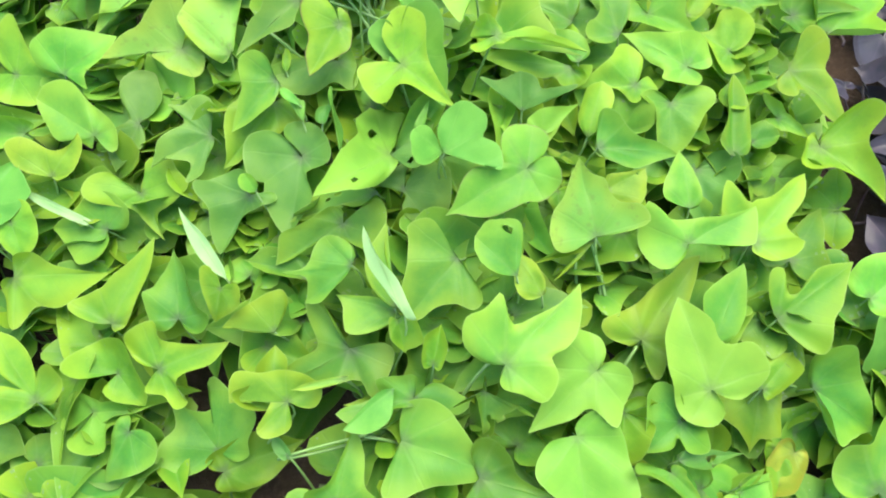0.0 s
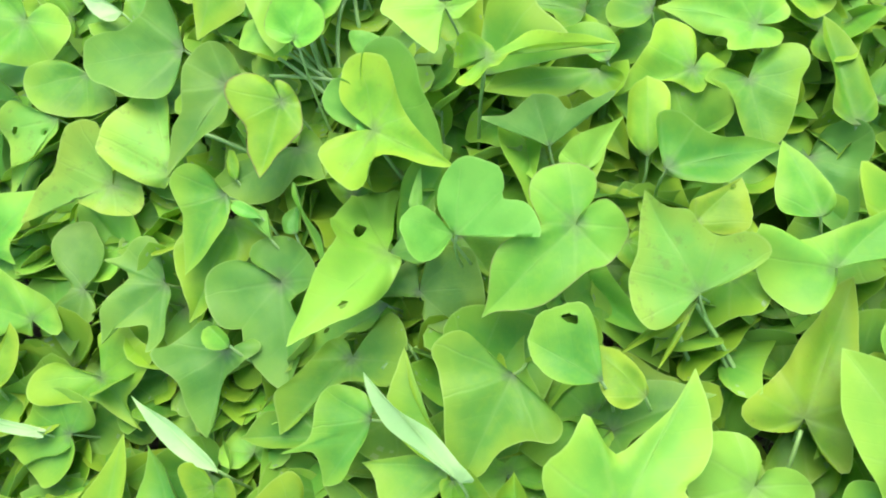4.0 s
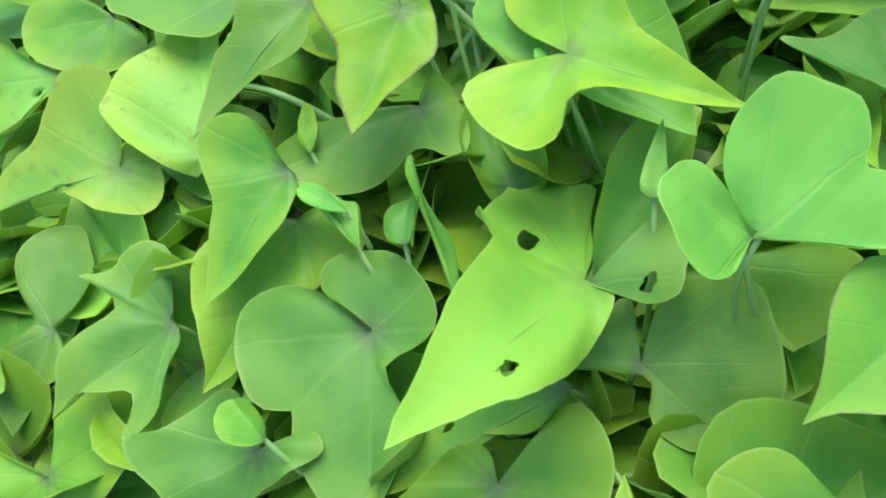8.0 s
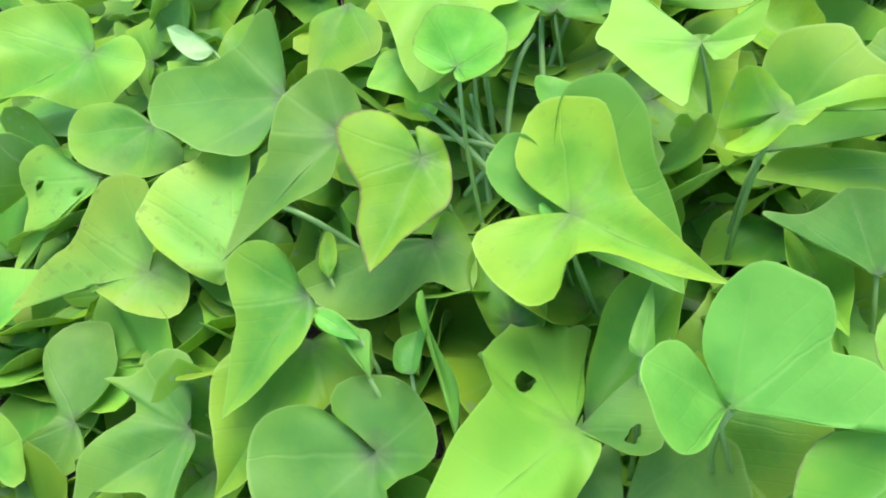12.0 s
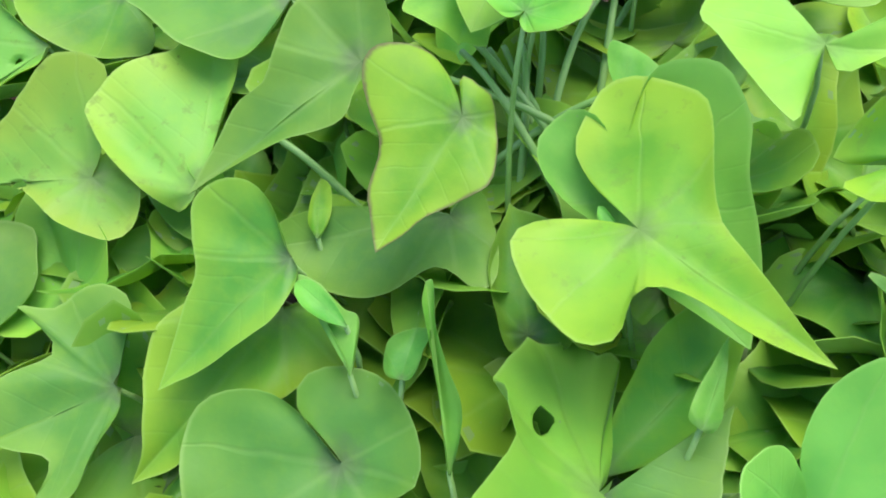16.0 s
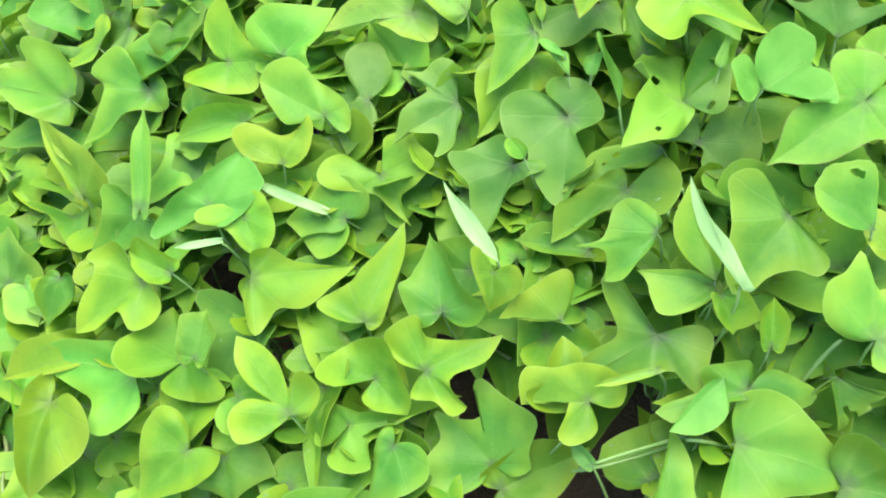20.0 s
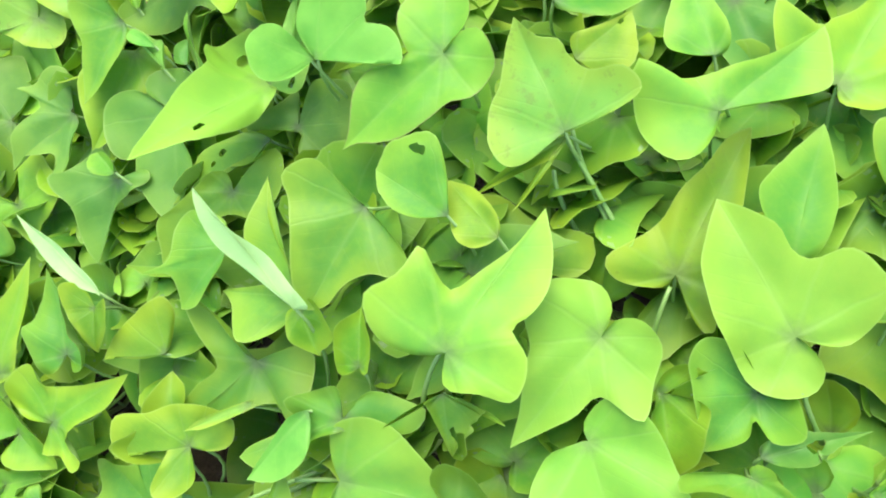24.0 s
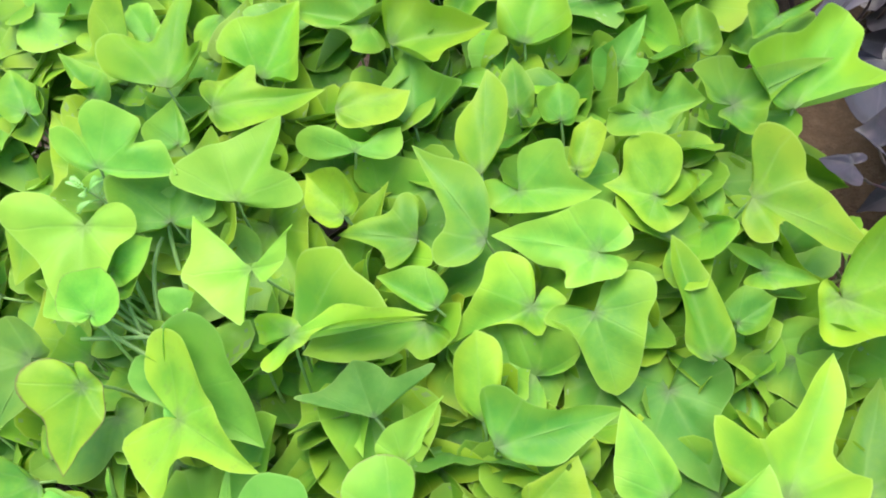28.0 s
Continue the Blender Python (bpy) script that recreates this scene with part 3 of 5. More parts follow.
leaf("green", -0.369, 0.463, 0.253, 178, 0, -24, 6.3, ((0.75, 0.22), (0.39, 0.64), (0.02, 0.51), (-0.10, 0.22)), ((0.61, 0.33), (0.22, 0.64), (-0.16, 0.62), (-0.41, 0.35), (-0.28, 0.02)), 0.16, curl=0.1, droop=0.05)
leaf("lime", -0.532, 0.259, 0.172, -139, -15, -16, 7.1, (-0.19, 0.57), (-0.02, 0.79), 0.26, "heart")
leaf("green", -0.494, 0.252, 0.169, -81, -22, 3, 5.0, (0.48, 0.99), (0.47, 0.63), 0.26, "lobed")
leaf("yellow", -0.689, 0.311, 0.179, -108, -22, -7, 10.4, (0.13, 0.68), (-0.16, 0.17), 0.65, "heart")
leaf("yellow", -0.698, 0.272, 0.134, -76, -22, 6, 5.6, (0.74, 0.51), (0.51, 0.44), 0.26, "heart")
leaf("yellow", -0.650, 0.360, 0.194, -166, -6, -22, 10.1, (0.20, 0.13), (0.50, 0.30), 0.26, "heart")
leaf("mottled", -0.776, 0.461, 0.163, -65, -20, 11, 5.3, (0.45, 0.40), (0.40, 0.56), 0.26, "narrow")
leaf("green", -0.690, 0.435, 0.219, -111, -22, -8, 5.4, (0.14, 0.81), (0.32, 0.28), 0.26, "heart")
leaf("green", -0.807, 0.472, 0.150, 100, 22, -6, 7.3, (0.57, 0.51), (0.03, 0.63), 0.26, "heart")
leaf("bright", -0.478, 0.574, 0.283, -174, -3, -24, 8.9, (0.27, 0.21), (0.43, 0.21), 0.39, "heart")
leaf("bright", -0.588, 0.488, 0.261, 89, 24, 0, 10.8, (0.54, 0.09), (0.48, 0.13), 0.26, "narrow")
leaf("yellow", -0.691, 0.541, 0.221, 125, 19, -14, 11.6, (0.44, 0.07), (-0.14, 0.44), 0.78, "heart")
leaf("mint", -0.502, 0.472, 0.279, 55, 20, 14, 6.8, (-0.71, 0.51), (0.63, 0.63), 0.26, "heart")
leaf("lime", -0.824, 0.606, 0.182, -48, -16, 17, 6.3, (0.66, 0.76), (-0.55, 0.12), 0.26, "lobed")
leaf("green", -0.601, 0.704, 0.273, -137, -18, -16, 5.5, (-0.39, 0.92), (0.54, 0.59), 0.26, "heart")
leaf("mint", -0.761, 0.833, 0.248, -78, -21, 8, 5.8, (1.04, 1.05), (0.23, 0.89), 0.26, "heart")
leaf("green", -0.589, 0.721, 0.286, -107, -23, -5, 3.7, (-0.62, 1.40), (0.61, 0.88), 0.26, "heart")
leaf("green", -0.978, 0.960, 0.149, -94, -20, 5, 5.7, (0.58, 1.40), (0.52, 0.81), 0.26, "lobed")
leaf("teal", -0.145, 0.221, 0.223, 132, 14, -16, 2.5, (0.33, 0.32), (0.43, 0.23), 0.26, "narrow")
leaf("lime", -0.229, 0.222, 0.146, 20, 10, 19, 9.2, (0.51, 0.31), (0.38, 0.31), 0.26, "heart")
leaf("green", -0.270, 0.357, 0.248, 97, 23, -4, 7.4, (0.39, 0.49), (-0.05, 0.60), 0.26, "lobed")
leaf("lime", 0.001, 0.297, 0.278, 79, 21, 5, 4.0, (0.52, 0.34), (0.37, 0.28), 0.65, "heart")
leaf("green", 0.386, 0.595, 0.280, -27, -11, 12, 4.1, (-0.65, 0.34), (-0.18, 0.40), 0.26, "heart")
leaf("green", 0.353, 0.564, 0.278, 15, -0, 16, 3.4, (0.49, 0.59), (0.24, 0.40), 0.26, "heart")
leaf("green", 0.416, 0.792, 0.305, 70, 14, 11, 4.6, (0.42, 0.35), (-0.01, 0.36), 0.26, "heart")
leaf("green", 0.497, 0.820, 0.275, -155, -2, -17, 3.2, (-0.95, 0.59), (0.50, 0.72), 0.26, "heart")
leaf("yellow", 0.284, 0.700, 0.335, 56, 12, 15, 4.8, (0.55, 0.21), (0.66, 0.32), 0.26, "heart")
leaf("green", 0.287, 0.753, 0.331, 73, 15, 11, 3.6, (0.27, 0.55), (0.43, 0.42), 0.26, "heart")
leaf("green", -0.090, 0.903, 0.405, 113, 21, 2, 5.5, (0.24, 0.09), (-0.03, 0.42), 0.52, "heart")
leaf("green", -0.168, 0.933, 0.394, 101, 19, 6, 5.0, (0.33, 0.44), (-0.03, 0.46), 0.26, "heart")
leaf("green", -0.025, 0.744, 0.396, 80, 17, 13, 5.1, (0.59, 0.82), (0.09, 0.91), 0.26, "heart")
leaf("green", -0.074, 0.701, 0.397, 56, 10, 19, 5.1, (0.45, 0.29), (0.64, 0.38), 0.26, "heart")
leaf("yellow", 0.101, 0.722, 0.355, 116, 20, -0, 4.7, (0.35, 0.42), (0.46, 0.44), 0.26, "heart")
leaf("sunny", 0.109, 0.516, 0.356, 37, 15, 19, 5.1, ((0.81, 0.07), (0.53, 0.23), (0.26, 0.40), (-0.05, 0.40), (-0.12, 0.22)), ((0.77, 0.01), (0.44, 0.06), (0.21, 0.10)), 0.16, curl=0.1, droop=0.05)
leaf("green", 0.257, 0.772, 0.338, 76, 16, 11, 4.9, (0.46, 0.24), (0.24, 0.31), 0.26, "heart")
leaf("purple", 0.576, 0.778, 0.216, -79, -20, -3, 9.9, (0.64, 0.32), (0.38, 0.69), 0.26, "heart")
leaf("purple", 0.585, 0.625, 0.198, -167, 1, -20, 7.0, (0.43, 0.60), (-0.34, 0.60), 0.26, "lobed")
leaf("purple", 0.548, 0.575, 0.203, -62, -20, 5, 6.4, (0.61, 0.35), (-0.08, 0.62), 0.26, "heart")
leaf("purple", 0.602, 0.532, 0.174, 40, 9, 18, 7.5, (0.03, 0.59), (-0.10, 0.30), 0.26, "lobed")
leaf("purple", 0.609, 0.618, 0.187, -37, -16, 12, 7.8, (0.31, 0.84), (0.23, 0.12), 0.26, "lobed")
leaf("purple", 0.528, 0.465, 0.188, 123, 19, -8, 5.9, (0.36, 0.49), (0.09, 0.49), 0.26, "heart")
leaf("purple", 0.642, 0.504, 0.152, -157, -3, -20, 6.2, (0.46, 0.63), (-0.18, 0.58), 0.26, "lobed")
leaf("purple", 0.721, 0.790, 0.150, 112, 19, 1, 5.2, (-0.29, 1.03), (-0.47, 0.66), 0.26, "heart")
leaf("purple", 0.527, 0.689, 0.229, 121, 15, -4, 2.5, (-0.70, 0.27), (0.44, 1.23), 0.26, "heart")
leaf("purple", 0.502, 0.683, 0.227, 150, 12, -11, 2.7, (-0.02, 0.95), (-0.26, 0.39), 0.26, "heart")
leaf("purple", 0.030, 1.049, 0.352, -63, -19, -1, 3.8, (0.21, 0.47), (0.07, 0.58), 0.26, "heart")
leaf("purple", 0.223, 0.972, 0.327, -101, -15, -11, 2.6, (0.58, 0.60), (0.26, 0.56), 0.26, "heart")
leaf("bright", -0.103, 0.712, 0.402, -101, -24, -8, 3.0, (0.81, 0.41), (0.56, 0.98), 0.26, "heart")
leaf("bright", -0.071, 0.712, 0.404, 19, 6, 24, 4.0, (0.49, 0.42), (0.30, 0.45), 0.26, "heart")
leaf("yellow", -0.035, 0.585, 0.383, -45, 1, 14, 8.0, ((0.84, 0.04), (0.63, 0.11), (0.40, 0.20), (0.22, 0.28), (0.09, 0.40), (0.00, 0.51), (-0.16, 0.65), (-0.36, 0.67), (-0.55, 0.62), (-0.65, 0.50), (-0.62, 0.35), (-0.56, 0.17), (-0.39, 0.08), (-0.17, 0.03)), ((0.76, 0.11), (0.48, 0.14), (0.29, 0.21), (0.27, 0.35), (0.35, 0.45), (0.34, 0.55), (0.24, 0.62), (0.08, 0.62), (-0.14, 0.57), (-0.33, 0.48), (-0.38, 0.38), (-0.33, 0.25), (-0.24, 0.11), (-0.12, 0.03)), 0.14, curl=0.1, droop=0.05)
leaf("rim", -0.102, 0.629, 0.397, -119, -20, -21, 6.5, ((0.84, 0.08), (0.68, 0.13), (0.53, 0.23), (0.37, 0.34), (0.24, 0.35), (0.05, 0.27), (-0.11, 0.17), (-0.24, 0.00), (-0.26, -0.11), (-0.22, -0.15), (-0.10, -0.05)), ((0.79, 0.17), (0.68, 0.24), (0.50, 0.29), (0.39, 0.35), (0.32, 0.46), (0.18, 0.59), (0.03, 0.66), (-0.11, 0.63), (-0.22, 0.51), (-0.25, 0.35), (-0.19, 0.19), (-0.09, 0.07)), 0.22, curl=0.1, droop=0.05)
leaf("dull", -0.109, 0.623, 0.347, -166, -3, -25, 8.1, ((0.88, 0.17), (0.61, 0.35), (0.39, 0.36), (0.17, 0.28), (0.05, 0.34), (-0.05, 0.46), (-0.15, 0.44), (-0.21, 0.30), (-0.23, 0.10), (-0.22, -0.07), (-0.14, -0.12)), ((0.89, 0.12), (0.67, 0.15), (0.43, 0.12), (0.15, 0.08)), 0.16, curl=0.1, droop=0.05)
leaf("green", -0.171, 0.588, 0.356, -134, -19, -20, 7.4, ((0.77, 0.10), (0.52, 0.16), (0.31, 0.20), (0.17, 0.17), (0.02, 0.10)), ((0.81, 0.09), (0.60, 0.21), (0.40, 0.31), (0.28, 0.44), (0.15, 0.56), (-0.04, 0.55), (-0.15, 0.41), (-0.13, 0.23), (-0.04, 0.10)), 0.16, curl=0.1, droop=0.05)
leaf("dull", -0.145, 0.522, 0.310, -98, -23, -4, 9.1, ((0.85, 0.06), (0.65, 0.17), (0.48, 0.21), (0.34, 0.15), (0.23, 0.09), (0.17, 0.10), (0.13, 0.17), (0.10, 0.27), (0.05, 0.34), (-0.01, 0.36), (-0.15, 0.32), (-0.28, 0.24), (-0.37, 0.14), (-0.42, 0.02), (-0.42, -0.10), (-0.36, -0.21), (-0.27, -0.25), (-0.18, -0.22), (-0.13, -0.16), (-0.11, -0.07), (-0.06, -0.01)), ((0.93, 0.11), (0.82, 0.21), (0.69, 0.29), (0.54, 0.36), (0.47, 0.38), (0.40, 0.37), (0.38, 0.40), (0.38, 0.51), (0.32, 0.60), (0.19, 0.65), (0.06, 0.69), (-0.07, 0.69), (-0.17, 0.62), (-0.23, 0.49), (-0.23, 0.35), (-0.17, 0.21), (-0.08, 0.08)), 0.12, curl=0.1, droop=0.05)
leaf("green", -0.044, 0.523, 0.310, 45, 18, 12, 9.1, ((0.99, 0.14), (0.86, 0.20), (0.59, 0.23), (0.39, 0.18), (0.20, 0.12)), ((0.83, 0.06), (0.58, 0.16), (0.33, 0.16), (0.15, 0.10)), 0.39, curl=.1, droop=.05)
leaf("mint", 0.010, 0.481, 0.372, -13, -11, 21, 5.9, ((1.02, 0.08), (0.98, 0.21), (0.88, 0.36), (0.77, 0.43), (0.64, 0.43), (0.53, 0.45), (0.57, 0.59), (0.54, 0.73), (0.48, 0.81), (0.30, 0.87), (0.12, 0.89), (-0.03, 0.83), (-0.16, 0.66), (-0.22, 0.46), (-0.20, 0.27), (-0.10, 0.12)), ((0.73, 0.00), (0.46, 0.02), (0.15, 0.01)), 0.20, curl=0.1, droop=0.05)
leaf("dull", -0.249, 0.551, 0.309, -149, -6, -24, 7.4, ((0.82, -0.05), (0.63, 0.09), (0.46, 0.23), (0.55, 0.36), (0.67, 0.46), (0.51, 0.51), (0.36, 0.47), (0.24, 0.34), (0.04, 0.16)), ((0.81, 0.17), (0.73, 0.27), (0.50, 0.33), (0.24, 0.34), (0.26, 0.52), (0.35, 0.71), (0.16, 0.60), (-0.02, 0.62), (-0.19, 0.58), (-0.26, 0.43), (-0.15, 0.23), (-0.05, 0.09)), 0.10, curl=0.1, droop=0.05)
leaf("dull", -0.345, 0.586, 0.284, -115, -18, -17, 6.1, ((0.78, 0.10), (0.53, 0.17), (0.40, 0.27), (0.15, 0.20)), ((0.67, 0.34), (0.42, 0.40), (0.20, 0.28), (0.01, 0.19), (-0.26, 0.51), (-0.58, 0.69), (-0.91, 0.57), (-1.04, 0.23), (-0.83, 0.03), (-0.62, -0.17), (-0.25, -0.16)), 0.10, curl=0.1, droop=0.05)
leaf("mottled", -0.296, 0.661, 0.325, -170, 3, -25, 9.2, ((0.80, 0.01), (0.51, -0.01), (0.33, 0.09), (0.15, 0.27), (-0.04, 0.37), (-0.18, 0.38), (-0.26, 0.25), (-0.27, 0.10), (-0.21, -0.04), (-0.10, -0.13), (-0.01, -0.11)), ((0.91, 0.11), (0.68, 0.28), (0.46, 0.35), (0.29, 0.54), (0.18, 0.64), (0.02, 0.67), (-0.10, 0.61), (-0.09, 0.39), (-0.07, 0.17)), 0.15, holes=((0.40, 0.01, 0.032),), curl=0.1, droop=0.05)
leaf("mottled", -0.238, 0.655, 0.325, 94, 21, 5, 10.5, ((0.87, 0.11), (0.72, 0.19), (0.61, 0.40), (0.41, 0.55), (0.28, 0.51), (0.13, 0.41), (-0.03, 0.24), (-0.09, 0.05)), ((0.83, 0.13), (0.59, 0.14), (0.44, 0.10), (0.20, 0.06), (0.03, 0.03)), 0.12, curl=0.1, droop=0.05)
leaf("dull", -0.204, 0.757, 0.369, 175, 7, -26, 9.8, ((0.90, 0.17), (0.67, 0.32), (0.48, 0.44), (0.17, 0.47), (0.04, 0.27)), ((0.95, 0.20), (0.75, 0.26), (0.54, 0.26), (0.34, 0.36), (0.21, 0.52), (0.09, 0.55), (0.01, 0.28)), 0.16, curl=0.1, droop=0.05)
leaf("green", -0.315, 0.785, 0.352, -178, 6, -25, 6.3, ((0.84, 0.34), (0.53, 0.59), (-0.02, 0.73), (-0.40, 0.64), (-0.33, 0.27)), ((0.95, 0.22), (0.79, 0.34), (0.41, 0.33), (0.12, 0.15)), 0.16, curl=0.1, droop=0.05)
leaf("bright", -0.365, 0.846, 0.386, -154, -6, -26, 9.5, ((0.79, -0.01), (0.53, 0.15), (0.26, 0.41), (-0.03, 0.57), (-0.25, 0.55), (-0.35, 0.41), (-0.35, 0.11), (-0.23, -0.05), (-0.08, -0.03)), ((0.81, 0.14), (0.62, 0.32), (0.68, 0.47), (0.79, 0.57), (0.57, 0.60), (0.30, 0.61), (-0.00, 0.48), (-0.14, 0.28), (-0.07, 0.08)), 0.16, curl=0.1, droop=0.05)
leaf("dull", -0.149, 0.669, 0.394, -136, -14, -20, 9.4, ((0.81, 0.01), (0.52, 0.09), (0.28, 0.20), (0.15, 0.13), (0.04, 0.07)), ((0.80, 0.09), (0.57, 0.18), (0.42, 0.18), (0.27, 0.26), (0.13, 0.35), (-0.03, 0.39), (-0.18, 0.33), (-0.26, 0.24), (-0.26, 0.13), (-0.20, 0.01), (-0.11, -0.09), (-0.01, -0.07)), 0.30, curl=0.1, droop=0.05)
leaf("edged", -0.079, 0.670, 0.418, 58, 21, 14, 3.5, ((0.75, 0.54), (0.52, 0.69), (0.20, 0.72), (-0.05, 0.65), (-0.20, 0.41), (-0.20, 0.15), (-0.10, 0.04)), ((0.77, 0.43), (0.54, 0.61), (0.14, 0.64), (-0.13, 0.41), (-0.22, 0.13), (-0.12, 0.00)), 0.30, curl=0.1, droop=0.05)
leaf("sunny", -0.079, 0.744, 0.427, -108, -17, -18, 7.7, ((0.76, 0.27), (0.46, 0.32), (0.22, 0.39), (0.08, 0.53), (-0.08, 0.53), (-0.21, 0.38), (-0.19, 0.16), (-0.06, 0.03)), ((0.81, 0.18), (0.56, 0.31), (0.33, 0.45), (0.15, 0.63), (-0.05, 0.77), (-0.27, 0.67), (-0.31, 0.40), (-0.17, 0.16), (-0.08, 0.04)), 0.16, curl=0.1, droop=0.05)
leaf("sunny", 0.041, 0.669, 0.404, 123, 18, -16, 6.2, ((0.75, 0.29), (0.65, 0.48), (0.53, 0.62), (0.37, 0.58), (0.07, 0.58), (-0.21, 0.57), (-0.39, 0.53), (-0.33, 0.42), (-0.14, 0.21), (-0.07, 0.11)), ((0.66, 0.02), (0.39, -0.05), (0.11, -0.01), (-0.01, 0.11), (-0.07, 0.31), (-0.07, 0.53), (0.04, 0.78), (-0.11, 0.61), (-0.25, 0.37), (-0.27, 0.17), (-0.22, -0.04)), 0.20, curl=0.1, droop=0.05)
leaf("lime", 0.055, 0.620, 0.370, -16, 12, 16, 10.3, ((0.75, 0.08), (0.65, 0.26), (0.51, 0.41), (0.43, 0.57), (0.14, 0.58), (0.04, 0.39), (0.00, 0.16)), ((0.69, -0.03), (0.33, -0.05), (0.14, -0.01)), 0.13, curl=0, droop=0)
leaf("yellow", 0.062, 0.609, 0.400, -10, -5, 19, 9.5, ((0.81, 0.08), (0.60, 0.11), (0.37, 0.17), (0.21, 0.10), (0.09, 0.03), (0.05, 0.10), (-0.08, 0.16), (-0.21, 0.12), (-0.27, -0.04)), ((0.76, -0.02), (0.42, -0.04), (0.22, 0.00), (0.05, 0.12), (-0.06, 0.20), (-0.17, 0.25), (-0.25, 0.15)), 0.16, curl=0.1, droop=0.05)
leaf("bright", 0.070, 0.287, 0.304, 46, 10, 21, 10.9, ((0.80, 0.01), (0.67, 0.03), (0.49, 0.10), (0.31, 0.17), (0.33, 0.28), (0.42, 0.44), (0.39, 0.47), (0.19, 0.47), (0.04, 0.55), (-0.07, 0.49), (-0.15, 0.36), (-0.13, 0.18), (-0.05, 0.04)), ((0.87, 0.13), (0.66, 0.26), (0.46, 0.28), (0.33, 0.23), (0.28, 0.31), (0.23, 0.40), (0.00, 0.47), (-0.08, 0.29), (-0.17, 0.12), (-0.10, 0.04)), 0.16, curl=0.1, droop=0.05)
leaf("sunny", 0.161, 0.296, 0.265, -139, -9, -19, 9.1, ((0.77, 0.10), (0.55, 0.20), (0.36, 0.22), (0.30, 0.31), (0.27, 0.57), (0.02, 0.47), (-0.18, 0.38), (-0.25, 0.26), (-0.25, 0.11), (-0.15, 0.00)), ((0.73, 0.13), (0.50, 0.27), (0.36, 0.33), (0.25, 0.47), (0.12, 0.55), (-0.07, 0.53), (-0.21, 0.39), (-0.28, 0.22), (-0.22, 0.08), (-0.10, 0.02)), 0.16, curl=0.1, droop=0.05)
leaf("sunny", 0.274, 0.283, 0.250, 108, 20, -3, 9.6, ((0.83, 0.17), (0.69, 0.29), (0.48, 0.36), (0.26, 0.40), (0.03, 0.40), (-0.16, 0.39), (-0.29, 0.27), (-0.36, 0.08), (-0.28, -0.04), (-0.15, -0.05), (-0.05, -0.02)), ((0.82, 0.14), (0.67, 0.23), (0.50, 0.23), (0.38, 0.31), (0.36, 0.51), (0.19, 0.60), (0.04, 0.61), (-0.12, 0.47), (-0.18, 0.23), (-0.06, 0.05)), 0.16, curl=0.1, droop=0.05)
leaf("edged", 0.093, 0.478, 0.350, -151, -10, -19, 9.4, ((0.88, 0.05), (0.77, 0.16), (0.65, 0.25), (0.50, 0.29), (0.36, 0.30), (0.20, 0.32), (0.09, 0.38), (-0.03, 0.39), (-0.17, 0.36), (-0.23, 0.32), (-0.28, 0.22), (-0.30, 0.10), (-0.28, 0.02), (-0.19, -0.02), (-0.09, -0.03)), ((0.87, 0.06), (0.72, 0.19), (0.60, 0.26), (0.46, 0.28), (0.34, 0.21), (0.22, 0.16), (0.18, 0.18), (0.15, 0.27), (0.11, 0.37), (0.04, 0.45), (-0.06, 0.49), (-0.18, 0.47), (-0.30, 0.40), (-0.37, 0.28), (-0.38, 0.19), (-0.35, 0.12), (-0.26, 0.05), (-0.16, 0.02), (-0.07, 0.03)), 0.14, curl=0.1, droop=0.05)
leaf("mottled", 0.162, 0.416, 0.322, 105, 25, 0, 8.0, ((0.79, 0.16), (0.55, 0.31), (0.47, 0.42), (0.32, 0.53), (0.12, 0.59), (-0.07, 0.55), (-0.12, 0.38), (-0.05, 0.16)), ((0.77, 0.10), (0.66, 0.25), (0.53, 0.26), (0.35, 0.36), (0.25, 0.60), (0.03, 0.66), (-0.03, 0.47), (-0.03, 0.24)), 0.16, curl=0.1, droop=0.05)
leaf("bright", 0.257, 0.419, 0.302, 28, 8, 23, 8.1, ((0.64, 0.07), (0.31, 0.20), (-0.03, 0.35), (-0.08, 0.46), (-0.16, 0.63), (-0.24, 0.71), (-0.42, 0.52), (-0.54, 0.27), (-0.55, 0.06), (-0.49, -0.10), (-0.33, -0.17), (-0.12, -0.11)), ((0.86, 0.21), (0.70, 0.39), (0.44, 0.28), (0.17, 0.10)), 0.16, curl=0.1, droop=0.05)
leaf("yellow", 0.213, 0.339, 0.243, 52, 14, 17, 11.0, ((0.89, 0.10), (0.68, 0.14), (0.45, 0.21), (0.26, 0.22), (0.04, 0.34), (-0.07, 0.41), (-0.15, 0.39), (-0.19, 0.27), (-0.14, 0.10), (-0.08, 0.01)), ((0.76, 0.09), (0.49, 0.17), (0.30, 0.17), (-0.11, 0.32), (-0.24, 0.31), (-0.17, 0.17), (-0.05, 0.06)), 0.16, curl=0.1, droop=0.05)
leaf("dull", -0.197, 0.476, 0.303, -118, -23, -9, 7.1, ((0.72, 0.06), (0.32, 0.05), (0.11, 0.21), (-0.11, 0.39), (-0.19, 0.24)), ((0.74, 0.29), (0.45, 0.45), (0.32, 0.73), (0.16, 0.82), (0.07, 0.64), (-0.20, 0.43), (-0.29, 0.21)), 0.16, curl=0.1, droop=0.05)
